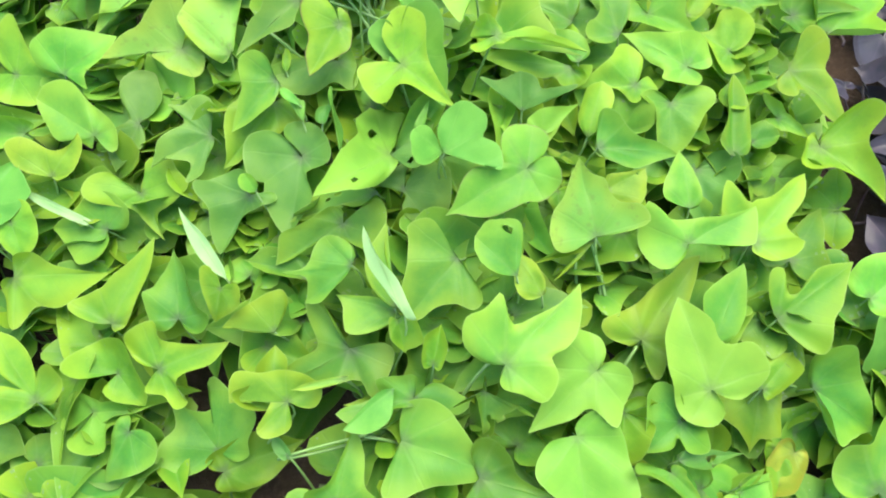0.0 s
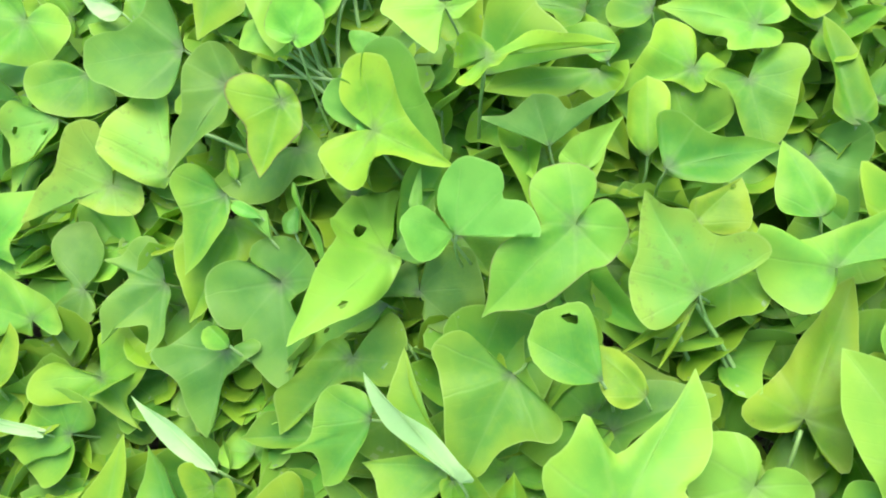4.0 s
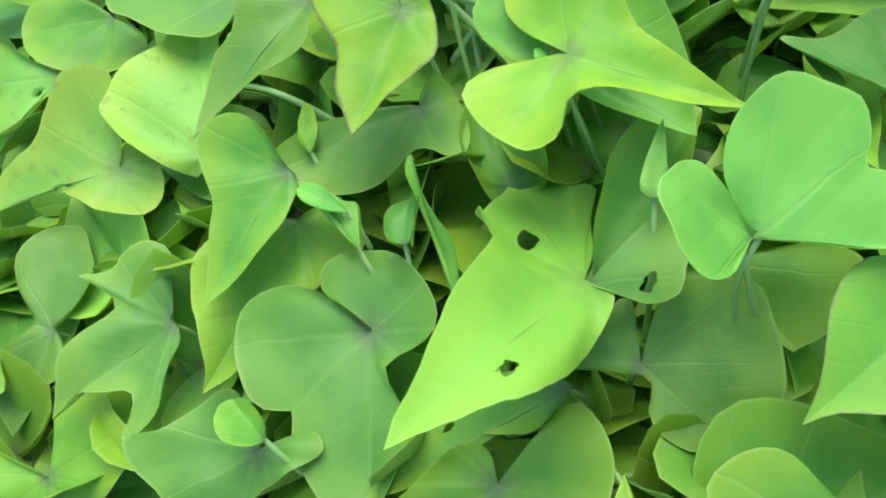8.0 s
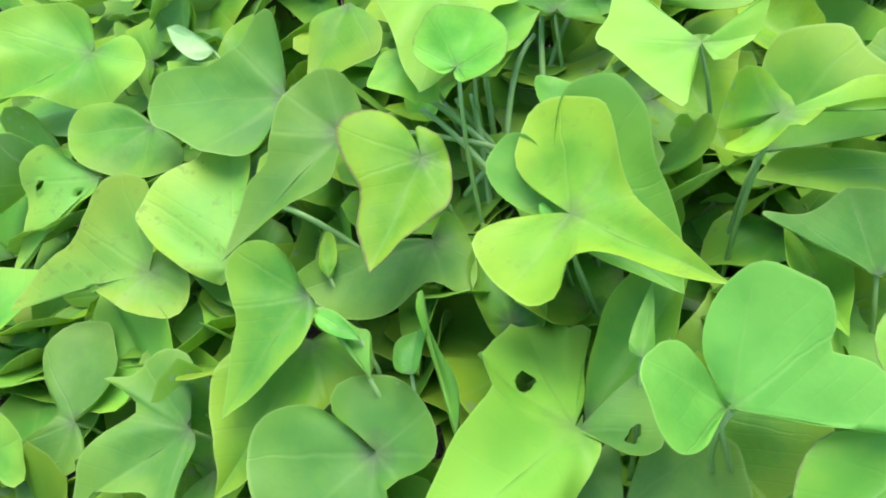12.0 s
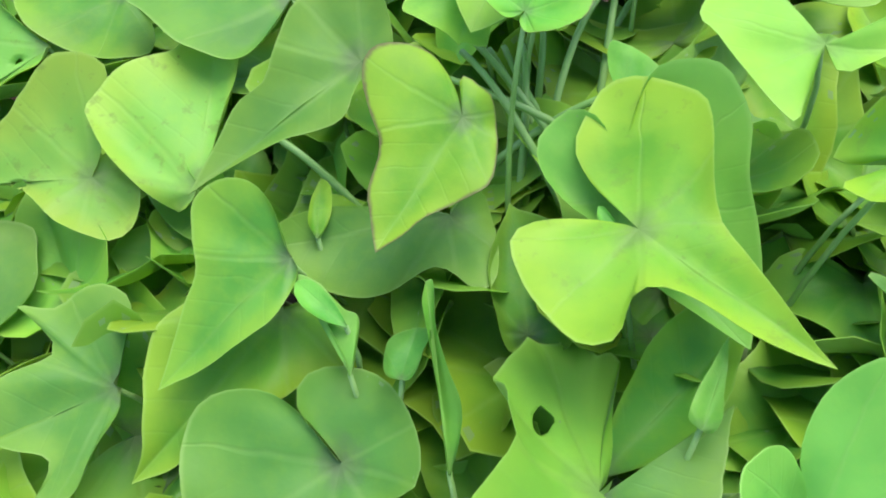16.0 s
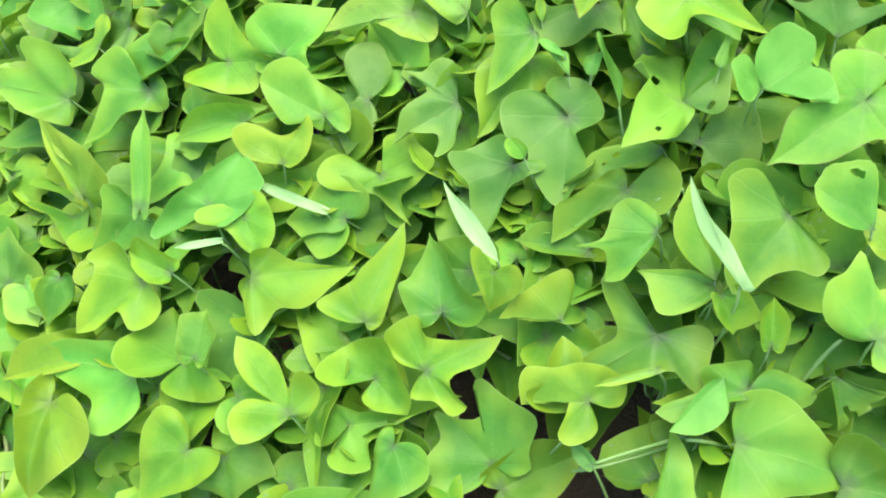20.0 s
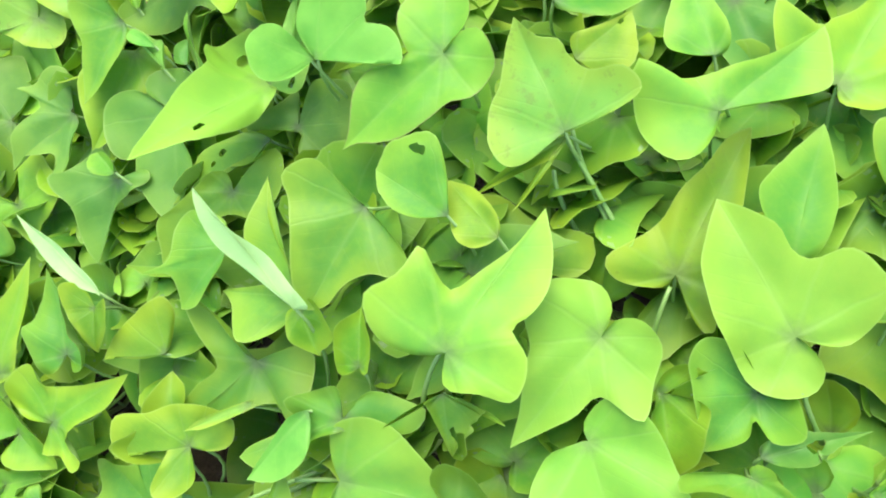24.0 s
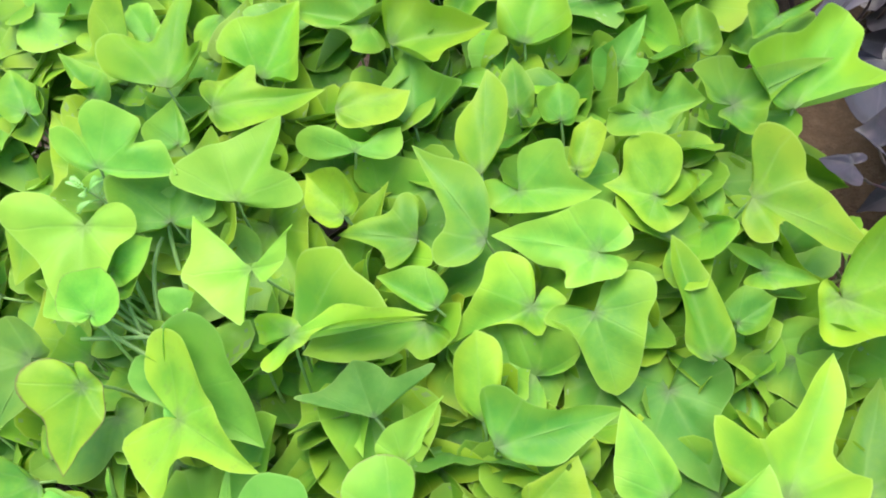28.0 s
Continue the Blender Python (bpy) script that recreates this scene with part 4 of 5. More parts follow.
leaf("dull", -0.033, 0.479, 0.312, -54, -18, 13, 4.6, ((1.03, 0.38), (0.88, 0.70), (0.58, 0.93), (0.24, 1.09), (-0.06, 0.91), (-0.31, 0.64)), ((0.80, 0.23), (0.55, 0.32), (0.34, 0.27), (0.21, 0.09), (0.09, 0.06), (-0.22, 0.35), (-0.57, 0.68), (-0.57, 0.33), (-0.54, -0.05), (-0.49, -0.38)), 0.10, curl=0.1, droop=0.05)
leaf("green", -0.084, 0.318, 0.264, -153, -14, -18, 9.8, ((0.63, 0.10), (0.32, 0.22), (0.07, 0.32), (0.05, 0.48), (-0.02, 0.61), (-0.22, 0.43), (-0.38, 0.26), (-0.31, 0.10)), ((0.80, 0.14), (0.53, 0.18), (0.27, 0.18), (0.20, 0.48), (0.12, 0.66), (-0.01, 0.54), (0.03, 0.22)), 0.16, curl=0.1, droop=0.05)
leaf("lime", -0.344, 0.354, 0.241, 65, 21, 9, 10.1, ((0.75, 0.08), (0.45, 0.20), (0.30, 0.25), (0.05, 0.46), (-0.04, 0.40), (-0.06, 0.16)), ((0.76, 0.12), (0.44, 0.15), (0.11, 0.16), (-0.05, 0.11)), 0.16, curl=0.1, droop=0.05)
leaf("lime", -0.414, 0.274, 0.219, 128, 18, -14, 9.3, ((0.79, 0.14), (0.48, 0.16), (0.20, 0.05), (0.39, 0.23), (0.40, 0.41), (0.29, 0.54), (0.10, 0.56), (-0.01, 0.37), (-0.02, 0.17)), ((0.77, 0.16), (0.47, 0.21), (0.21, 0.13), (0.27, 0.28), (0.22, 0.43), (0.03, 0.45), (-0.11, 0.32), (-0.12, 0.11)), 0.16, curl=0.1, droop=0.05)
leaf("yellow", 0.426, 0.557, 0.278, -41, -15, 14, 9.5, ((0.73, 0.16), (0.32, 0.31), (0.23, 0.62), (0.00, 0.63), (-0.09, 0.38), (-0.07, 0.13)), ((0.64, 0.02), (0.26, 0.21), (0.05, 0.39), (-0.11, 0.30), (-0.18, -0.09)), 0.20)
leaf("lime", 0.336, 0.443, 0.266, 49, 9, 14, 10.5, ((0.78, 0.08), (0.52, 0.12), (0.33, 0.24), (0.26, 0.27), (0.29, 0.42), (0.30, 0.59), (0.06, 0.47), (-0.05, 0.33), (-0.03, 0.12)), ((0.79, 0.12), (0.60, 0.15), (0.36, 0.16), (0.28, 0.29), (0.29, 0.39), (0.12, 0.40), (-0.06, 0.27), (-0.10, 0.07)), 0.16, curl=0.1, droop=0.05)
leaf("sunny", 0.031, 0.741, 0.395, 47, 9, 22, 7.6, ((0.77, 0.17), (0.51, 0.36), (0.31, 0.55), (0.03, 0.69), (-0.12, 0.65), (-0.14, 0.49), (-0.09, 0.18)), ((0.79, 0.11), (0.45, 0.18), (0.46, 0.41), (0.33, 0.63), (0.19, 0.57), (0.04, 0.27)), 0.16, curl=0.1, droop=0.05)
leaf("green", 0.024, 0.391, 0.322, -130, -13, -22, 8.0, ((0.88, 0.13), (0.66, 0.17), (0.47, 0.32), (0.37, 0.56), (0.19, 0.54), (0.08, 0.30)), ((0.86, 0.21), (0.53, 0.40), (0.26, 0.58), (0.12, 0.71), (-0.05, 0.67), (-0.15, 0.53), (-0.10, 0.33), (-0.03, 0.13)), 0.16, curl=0.1, droop=0.05)
leaf("bright", -0.030, 0.232, 0.238, -17, -8, 19, 10.3, ((0.62, 0.22), (0.26, 0.46), (-0.04, 0.40), (-0.09, 0.20)), ((0.70, 0.18), (0.36, 0.33), (0.13, 0.55), (-0.03, 0.50), (-0.03, 0.20)), 0.16, curl=0.1, droop=0.05)
leaf("mint", -0.041, 0.611, 0.370, -45, -20, 17, 7.5, ((0.69, 0.35), (0.35, 0.55), (0.09, 0.78), (-0.20, 0.81), (-0.38, 0.58), (-0.24, 0.29)), ((0.69, 0.09), (0.41, 0.17), (-0.03, 0.18), (-0.33, 0.21), (-0.52, 0.09), (-0.51, -0.14), (-0.30, -0.19)), 0.13)
leaf("bright", -0.722, 0.661, 0.250, 165, 4, -23, 13.1, ((0.71, 0.07), (0.32, 0.22), (-0.03, 0.25), (-0.06, 0.14)), ((0.83, 0.15), (0.52, 0.19), (0.44, 0.26), (0.49, 0.35), (0.42, 0.44), (0.14, 0.42), (-0.07, 0.22), (-0.05, 0.07)), 0.26)
leaf("green", -0.617, 0.657, 0.256, -145, -15, -19, 10.1, ((0.64, 0.10), (0.39, 0.05), (-0.02, 0.30), (-0.17, 0.17), (-0.21, -0.03), (-0.13, -0.18)), ((0.62, 0.20), (0.38, 0.42), (0.40, 0.66), (0.08, 0.67), (-0.08, 0.60), (-0.08, 0.40), (-0.02, 0.15)), 0.16, curl=0.1, droop=0.05)
leaf("lime", -0.510, 0.660, 0.285, -7, -2, 24, 6.1, ((0.59, 0.19), (0.20, 0.56), (-0.10, 1.11), (-0.42, 0.90), (-0.50, 0.50), (-0.26, 0.10)), ((0.69, 0.23), (0.58, 0.57), (0.06, 0.64), (-0.64, 0.46), (-0.92, 0.25), (-0.47, 0.03)), 0.16, curl=0.1, droop=0.05)
leaf("bright", -0.440, 0.644, 0.303, 36, 16, 19, 7.5, ((0.66, 0.36), (0.27, 0.65), (-0.11, 0.62), (-0.24, 0.33)), ((0.67, 0.18), (0.30, 0.24), (0.16, 0.49), (0.08, 0.17)), 0.16, curl=0.1, droop=0.05)
leaf("bright", -0.387, 0.561, 0.295, 150, 12, -22, 7.9, ((0.76, 0.18), (0.40, 0.34), (0.17, 0.20), (-0.07, 0.18)), ((0.97, 0.25), (0.68, 0.47), (0.32, 0.36), (-0.10, 0.31), (-0.32, 0.16), (-0.36, -0.07), (-0.17, -0.06)), 0.16, curl=0.1, droop=0.05)
leaf("yellow", -0.430, 0.514, 0.283, 58, 21, 12, 5.7, ((0.64, 0.04), (0.42, 0.27), (0.40, 0.81), (0.12, 1.00), (-0.17, 0.69), (-0.15, 0.31)), ((0.81, 0.21), (0.37, 0.35), (0.01, 0.24)), 0.16, curl=0.1, droop=0.05)
leaf("lime", -0.575, 0.411, 0.245, -149, -12, -21, 9.0, ((0.75, 0.14), (0.39, 0.13), (0.39, 0.42), (0.15, 0.49), (-0.04, 0.40), (-0.07, 0.20)), ((0.70, 0.25), (0.35, 0.42), (0.37, 0.59), (0.10, 0.57), (-0.05, 0.47), (-0.04, 0.22)), 0.16, curl=0.1, droop=0.05)
leaf("lime", -0.463, 0.457, 0.276, -69, -23, 9, 4.5, ((0.68, 0.47), (0.28, 0.61), (-0.34, 0.57), (-0.54, 0.15), (-0.21, -0.02)), ((0.62, 0.28), (0.07, 0.48), (-0.28, 1.00), (-0.56, 0.87), (-0.46, 0.29), (-0.15, 0.11)), 0.16, curl=0.1, droop=0.05)
leaf("lime", -0.460, 0.405, 0.248, 3, 1, 24, 10.5, ((0.74, 0.03), (0.42, 0.11), (0.25, 0.24), (0.04, 0.20)), ((0.83, 0.14), (0.53, 0.34), (0.24, 0.32), (0.05, 0.56), (-0.08, 0.35), (-0.10, 0.08)), 0.16, curl=0.1, droop=0.05)
leaf("bright", -0.597, 0.334, 0.186, 167, 6, -22, 11.9, ((0.77, 0.14), (0.51, 0.23), (0.29, 0.31), (0.22, 0.51), (0.03, 0.51), (-0.14, 0.24)), ((0.74, 0.15), (0.42, 0.22), (0.10, 0.25), (-0.06, 0.09)), 0.16, curl=0.1, droop=0.05)
leaf("lime", -0.546, 0.347, 0.187, 105, 22, -6, 5.8, ((0.75, 0.45), (0.57, 0.76), (0.25, 0.85), (-0.07, 0.70), (-0.15, 0.39), (-0.04, 0.17)), ((0.70, 0.14), (0.28, 0.17), (-0.19, 0.40), (-0.70, 0.68), (-0.85, 0.41), (-0.64, -0.20), (-0.29, -0.38)), 0.59)
leaf("lime", -0.337, 0.308, 0.215, -50, -17, 15, 4.4, ((0.81, 0.35), (0.29, 0.54), (-0.30, 0.82), (-0.71, 0.48), (-0.95, -0.04), (-0.95, -0.61), (-0.74, -0.81), (-0.32, -0.63), (-0.08, -0.20)), ((0.72, 0.24), (0.42, 0.43), (0.12, 0.40)), 0.39)
leaf("bright", -0.366, 0.273, 0.190, 3, 2, 22, 5.0, ((0.86, 0.15), (0.44, 0.22), (0.22, 0.22), (-0.18, 0.43), (-0.45, 0.46), (-0.71, 0.07), (-0.64, -0.31), (-0.30, -0.30), (-0.11, -0.13)), ((0.95, 0.23), (0.52, 0.27), (0.41, 0.41), (0.48, 0.80), (-0.11, 0.77), (-0.34, 0.51), (-0.08, 0.28)), 0.33)
leaf("lime", -0.162, 0.335, 0.266, 177, 3, -19, 5.5, ((0.73, 0.00), (0.35, 0.04)), ((0.77, 0.28), (0.50, 0.49), (0.15, 0.71), (-0.08, 0.78), (-0.19, 0.61), (-0.13, 0.29)), 0.16, curl=0.1, droop=0.05)
leaf("lime", -0.159, 0.263, 0.238, 94, 22, -4, 6.4, ((0.70, 0.21), (0.42, 0.28), (0.30, 0.54), (0.09, 0.45), (-0.00, 0.21)), ((0.74, 0.23), (0.38, 0.17), (0.10, 0.05)), 0.26)
leaf("green", -0.235, 0.242, 0.158, 131, 15, -15, 5.6, ((1.31, 0.18), (0.88, 0.35), (0.79, 0.74), (0.45, 1.03), (0.04, 0.83), (-0.13, 0.36)), ((0.68, 0.37), (1.12, 0.58), (1.17, 0.83), (0.70, 0.91), (0.12, 1.08), (-0.07, 0.96), (-0.25, 0.61), (-0.48, 0.46), (-0.37, 0.11)), 0.16, curl=0.1, droop=0.05)
leaf("lime", -0.017, 0.878, 0.406, 69, 14, 16, 10.6, ((0.74, 0.08), (0.52, 0.16), (0.41, 0.22), (0.41, 0.41), (0.31, 0.51), (0.16, 0.52), (0.02, 0.42), (0.02, 0.21)), ((0.74, 0.14), (0.53, 0.12), (0.29, 0.20), (0.32, 0.32), (0.20, 0.35), (0.03, 0.26), (-0.01, 0.12)), 0.20)
leaf("lime", -0.056, 0.930, 0.393, 152, 17, -11, 7.4, ((0.62, 0.26), (0.42, 0.52), (0.17, 0.27)), ((0.70, 0.09), (0.62, 0.19), (0.71, 0.42), (0.65, 0.79), (0.54, 0.95), (0.31, 0.78), (0.31, 0.50), (0.11, 0.43)), 0.26)
leaf("lime", 0.063, 0.864, 0.388, 51, 9, 19, 7.9, ((0.63, 0.23), (0.54, 0.45), (0.35, 0.59), (0.11, 0.57), (0.05, 0.43), (0.19, 0.21)), ((0.70, 0.18), (0.10, 0.44), (0.04, 0.24)), 0.26)
leaf("yellow", 0.022, 0.840, 0.401, -6, -13, 20, 9.5, ((0.63, 0.07), (0.40, 0.15), (0.38, 0.37), (0.11, 0.26), (-0.10, 0.17)), ((0.72, 0.20), (0.41, 0.29), (0.10, 0.27), (-0.05, 0.07)), 0.16, curl=0.1, droop=0.05)
leaf("yellow", 0.118, 0.810, 0.377, 0, -10, 21, 6.3, ((0.70, 0.12), (0.22, 0.31)), ((0.79, 0.39), (0.29, 0.39), (0.00, 0.23)), 0.16, curl=0.1, droop=0.05)
leaf("bright", -0.057, 0.781, 0.441, -18, -18, 17, 6.1, ((0.75, 0.41), (0.39, 0.35), (0.50, 0.62), (0.15, 0.78), (-0.16, 0.82), (-0.32, 0.62), (-0.22, 0.35), (-0.45, 0.48), (-0.69, 0.43), (-0.54, 0.14), (-0.14, -0.07)), ((0.75, 0.07), (0.31, 0.11)), 0.16, curl=0.1, droop=0.05)
leaf("bright", 0.123, 0.771, 0.364, 15, -4, 23, 4.3, ((0.63, 0.13), (0.18, 0.10), (-0.14, 0.58), (-0.46, 0.81), (-0.80, 0.79), (-0.91, 0.53), (-0.59, 0.18)), ((0.78, 0.46), (0.45, 0.49), (0.14, 0.23)), 0.16, curl=0.1, droop=0.05)
leaf("green", 0.173, 0.791, 0.344, 77, 16, 12, 8.3, ((0.71, 0.15), (0.48, 0.31), (0.20, 0.27), (0.04, 0.11)), ((0.75, 0.10), (0.45, 0.24), (0.27, 0.51), (0.15, 0.44), (-0.02, 0.20)), 0.26)
leaf("bright", 0.161, 0.893, 0.374, 153, 16, -12, 7.8, ((0.54, 0.20), (0.23, 0.15), (0.09, 0.27), (0.03, 0.47), (-0.10, 0.50), (-0.25, 0.24), (-0.17, 0.07)), ((0.64, 0.17), (0.30, 0.18), (0.32, 0.41), (0.04, 0.51), (-0.07, 0.18)), 0.39)
leaf("lime", 0.175, 0.865, 0.370, -7, -11, 17, 8.7, ((0.65, 0.17), (0.46, 0.22), (0.34, 0.41), (0.13, 0.49), (0.01, 0.34), (-0.03, 0.11)), ((0.77, 0.20), (0.53, 0.31), (0.41, 0.43), (0.24, 0.20)), 0.33)
leaf("lime", 0.214, 0.713, 0.354, 68, 16, 15, 8.9, ((0.71, 0.10), (0.46, 0.23), (0.19, 0.22), (0.02, 0.10)), ((0.78, 0.18), (0.39, 0.19), (0.17, 0.11)), 0.16, curl=0.1, droop=0.05)
leaf("green", 0.202, 0.663, 0.344, 110, 22, 0, 9.4, ((0.75, 0.06), (0.31, 0.15), (0.21, 0.36), (0.05, 0.44), (-0.08, 0.25), (-0.07, 0.08)), ((0.79, 0.10), (0.49, 0.28), (0.19, 0.19)), 0.16, curl=0.1, droop=0.05)
leaf("bright", 0.237, 0.694, 0.344, -15, -12, 15, 6.3, ((0.62, 0.19), (0.49, 0.51), (0.09, 0.48), (-0.02, 0.31), (0.03, 0.09)), ((0.74, 0.19), (0.34, 0.33), (-0.13, 0.35), (-0.36, 0.18), (-0.49, -0.08), (-0.26, -0.14), (-0.09, -0.00)), 0.45)
leaf("bright", 0.276, 0.629, 0.329, 154, 15, -15, 7.9, ((0.78, 0.08), (0.53, 0.20), (0.26, 0.22), (0.24, 0.40), (-0.03, 0.28), (-0.25, 0.17), (-0.27, 0.02)), ((0.78, 0.13), (0.47, 0.25), (0.23, 0.41), (0.05, 0.47), (-0.19, 0.36), (-0.30, 0.18), (-0.18, 0.05)), 0.16, curl=0.1, droop=0.05)
leaf("lime", 0.333, 0.668, 0.311, 149, 15, -13, 4.1, ((0.53, 0.26), (0.11, 0.59), (-0.28, 0.66), (-0.58, 0.34), (-0.61, 0.05), (-0.25, 0.13)), ((0.70, 0.29), (0.81, 0.83), (0.49, 1.06), (0.06, 1.10), (-0.24, 0.90), (-0.32, 0.46), (-0.18, 0.12)), 0.16, curl=0.1, droop=0.05)
leaf("lime", 0.218, 0.608, 0.323, -171, 4, -20, 7.3, ((0.49, -0.01), (0.19, 0.11), (0.06, 0.31), (-0.13, 0.16), (-0.35, 0.10), (-0.23, -0.13)), ((0.66, 0.21), (0.37, 0.41), (0.17, 0.63), (-0.04, 0.59), (-0.18, 0.40), (-0.10, 0.12)), 0.16, curl=0.1, droop=0.05)
leaf("green", 0.259, 0.595, 0.308, -94, -19, -8, 6.2, ((0.88, 0.23), (0.51, 0.42), (0.20, 0.57), (0.02, 0.71), (-0.19, 0.75), (-0.35, 0.60), (-0.38, 0.37), (-0.27, 0.17), (-0.07, 0.08)), ((0.86, 0.17), (0.50, 0.26), (0.21, 0.33), (0.06, 0.54), (-0.03, 0.62), (-0.17, 0.42), (-0.09, 0.15)), 0.16, curl=0.1, droop=0.05)
leaf("green", 0.168, 0.512, 0.338, 1, -8, 19, 9.0, ((0.73, 0.11), (0.47, 0.14), (0.28, 0.27), (0.18, 0.41), (0.01, 0.43), (-0.03, 0.23)), ((0.66, 0.13), (0.41, 0.24), (0.17, 0.17), (0.04, 0.09)), 0.16, curl=0.1, droop=0.05)
leaf("teal", 0.291, 0.538, 0.261, -85, -16, -4, 7.7, ((0.70, 0.18), (0.41, 0.27), (0.23, 0.50), (0.01, 0.53), (-0.17, 0.39), (-0.20, 0.21), (-0.07, 0.09)), ((0.68, 0.27), (0.13, 0.39), (-0.14, 0.50), (-0.22, 0.40), (-0.26, 0.14), (-0.18, 0.00), (-0.04, 0.04)), 0.20)
leaf("bright", 0.262, 0.456, 0.311, 97, 18, 4, 6.3, ((0.63, 0.28), (0.25, 0.45), (0.10, 0.31)), ((0.66, 0.14), (0.31, 0.20), (0.04, 0.17)), 0.16, curl=0.1, droop=0.05)
leaf("lime", 0.326, 0.540, 0.286, 87, 18, 6, 9.5, ((0.76, 0.09), (0.43, 0.10), (0.17, 0.17), (0.04, 0.10)), ((0.81, 0.11), (0.50, 0.18), (0.26, 0.22), (0.04, 0.18)), 0.16, curl=0.1, droop=0.05)
leaf("green", 0.416, 0.724, 0.309, 7, -3, 17, 8.6, ((0.69, 0.13), (0.21, 0.21), (0.14, 0.30), (0.12, 0.38), (-0.18, 0.48), (-0.16, 0.28), (-0.17, 0.13)), ((0.62, 0.02), (0.32, 0.12), (0.16, 0.24), (-0.04, 0.42), (-0.14, 0.33), (-0.14, 0.14), (-0.14, -0.01)), 0.33)
leaf("lime", 0.460, 0.711, 0.295, 40, 7, 16, 10.5, ((0.84, 0.17), (0.48, 0.23), (0.27, 0.41), (0.05, 0.49), (-0.04, 0.30), (-0.08, 0.13)), ((0.84, 0.16), (0.53, 0.21), (0.41, 0.42), (0.31, 0.43), (0.12, 0.18)), 0.20)
leaf("green", 0.349, 0.728, 0.332, -3, -7, 17, 4.7, ((0.74, 0.25), (0.62, 0.52), (0.40, 0.24), (0.17, 0.29), (0.17, 0.68), (-0.07, 0.50), (-0.22, 0.48), (-0.32, 0.27), (-0.62, 0.24)), ((0.74, 0.10), (0.42, 0.19), (0.20, 0.42), (-0.40, 0.36), (-0.66, 0.10), (-0.52, -0.22)), 0.26)
leaf("mint", 0.351, 0.797, 0.318, 44, 8, 17, 4.8, ((0.52, 0.17), (0.19, 0.29), (-0.12, 0.48), (-0.49, 0.30), (-0.55, 0.10), (-0.21, 0.04)), ((0.60, 0.12), (0.24, 0.18), (0.14, 0.43), (-0.24, 0.39), (-0.40, 0.10)), 0.26)
leaf("lime", 0.283, 0.850, 0.327, 57, 11, 16, 7.6, ((0.57, 0.31), (0.37, 0.41), (0.07, 0.32), (-0.01, 0.13)), ((0.70, 0.24), (0.33, 0.45), (0.11, 0.47), (0.00, 0.23)), 0.26)
leaf("yellow", 0.395, 0.638, 0.313, -42, -16, 11, 9.7, ((0.74, 0.12), (0.50, 0.25), (0.29, 0.30), (0.20, 0.45), (-0.01, 0.53), (-0.18, 0.50), (-0.18, 0.35), (-0.07, 0.18), (-0.05, 0.05)), ((0.79, 0.11), (0.58, 0.14), (0.35, 0.02), (0.24, 0.13), (0.26, 0.29), (0.12, 0.33), (-0.01, 0.19)), 0.16, curl=0.1, droop=0.05)
leaf("lime", 0.144, 0.610, 0.350, 179, 9, -17, 9.2, ((0.69, 0.15), (0.33, 0.19), (0.19, 0.15), (0.09, 0.29), (-0.16, 0.19), (-0.14, 0.09)), ((0.85, 0.13), (0.58, 0.13), (0.23, 0.08)), 0.26, curl=.1, droop=0)
leaf("green", 0.154, 0.620, 0.347, 137, 18, -7, 5.1, ((0.64, 0.10), (0.15, 0.13)), ((0.79, 0.19), (0.57, 0.38), (0.27, 0.44), (-0.04, 0.28)), 0.26)
leaf("green", 0.151, 0.686, 0.341, 159, 14, -14, 6.6, ((0.66, 0.10), (0.37, 0.22), (0.27, 0.43), (0.12, 0.34), (0.01, 0.15)), ((0.69, 0.17), (0.36, 0.29), (0.28, 0.49), (0.15, 0.55), (0.03, 0.45), (0.00, 0.16)), 0.26)
leaf("sunny", -0.048, 0.504, 0.337, -124, 30, -14, 12.4, ((0.86, 0.05), (0.74, 0.10), (0.63, 0.14), (0.50, 0.16), (0.34, 0.16), (0.20, 0.15), (0.06, 0.13), (-0.02, 0.07)), ((0.94, 0.03), (0.84, 0.06), (0.74, 0.10), (0.64, 0.14), (0.49, 0.19), (0.37, 0.21), (0.23, 0.24), (0.18, 0.32), (0.06, 0.40), (-0.12, 0.46), (-0.38, 0.50), (-0.35, 0.43), (-0.51, 0.39), (-0.42, 0.31), (-0.55, 0.27), (-0.52, 0.23), (-0.32, 0.18), (-0.24, 0.11), (-0.12, 0.04)), 0.12, holes=((0.57, 0.06, 0.032), (-0.07, -0.25, 0.051),), curl=0.1, droop=0.05)
leaf("yellow", -0.683, 0.566, 0.235, 145, 13, -20, 6.0, (0.49, 0.12), (0.30, 0.15), 0.26, "narrow")
leaf("lime", -0.544, 0.414, 0.253, 155, 11, -21, 5.6, (0.19, 0.30), (0.74, 0.34), 0.52, "heart")
leaf("green", -0.517, 0.334, 0.221, 76, 22, 5, 4.9, (0.74, 0.45), (0.51, 0.42), 0.26, "heart")
leaf("bright", -0.036, 0.960, 0.395, 108, 20, 4, 5.0, (0.55, 0.35), (0.58, 0.34), 0.26, "heart")
leaf("green", -0.010, 0.812, 0.404, 81, 18, 13, 3.8, (0.27, 0.66), (0.09, 0.24), 0.26, "heart")
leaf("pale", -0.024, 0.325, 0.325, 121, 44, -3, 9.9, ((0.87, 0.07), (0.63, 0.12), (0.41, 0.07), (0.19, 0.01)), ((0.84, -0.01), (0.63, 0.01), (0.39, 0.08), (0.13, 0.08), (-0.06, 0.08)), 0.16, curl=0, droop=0)
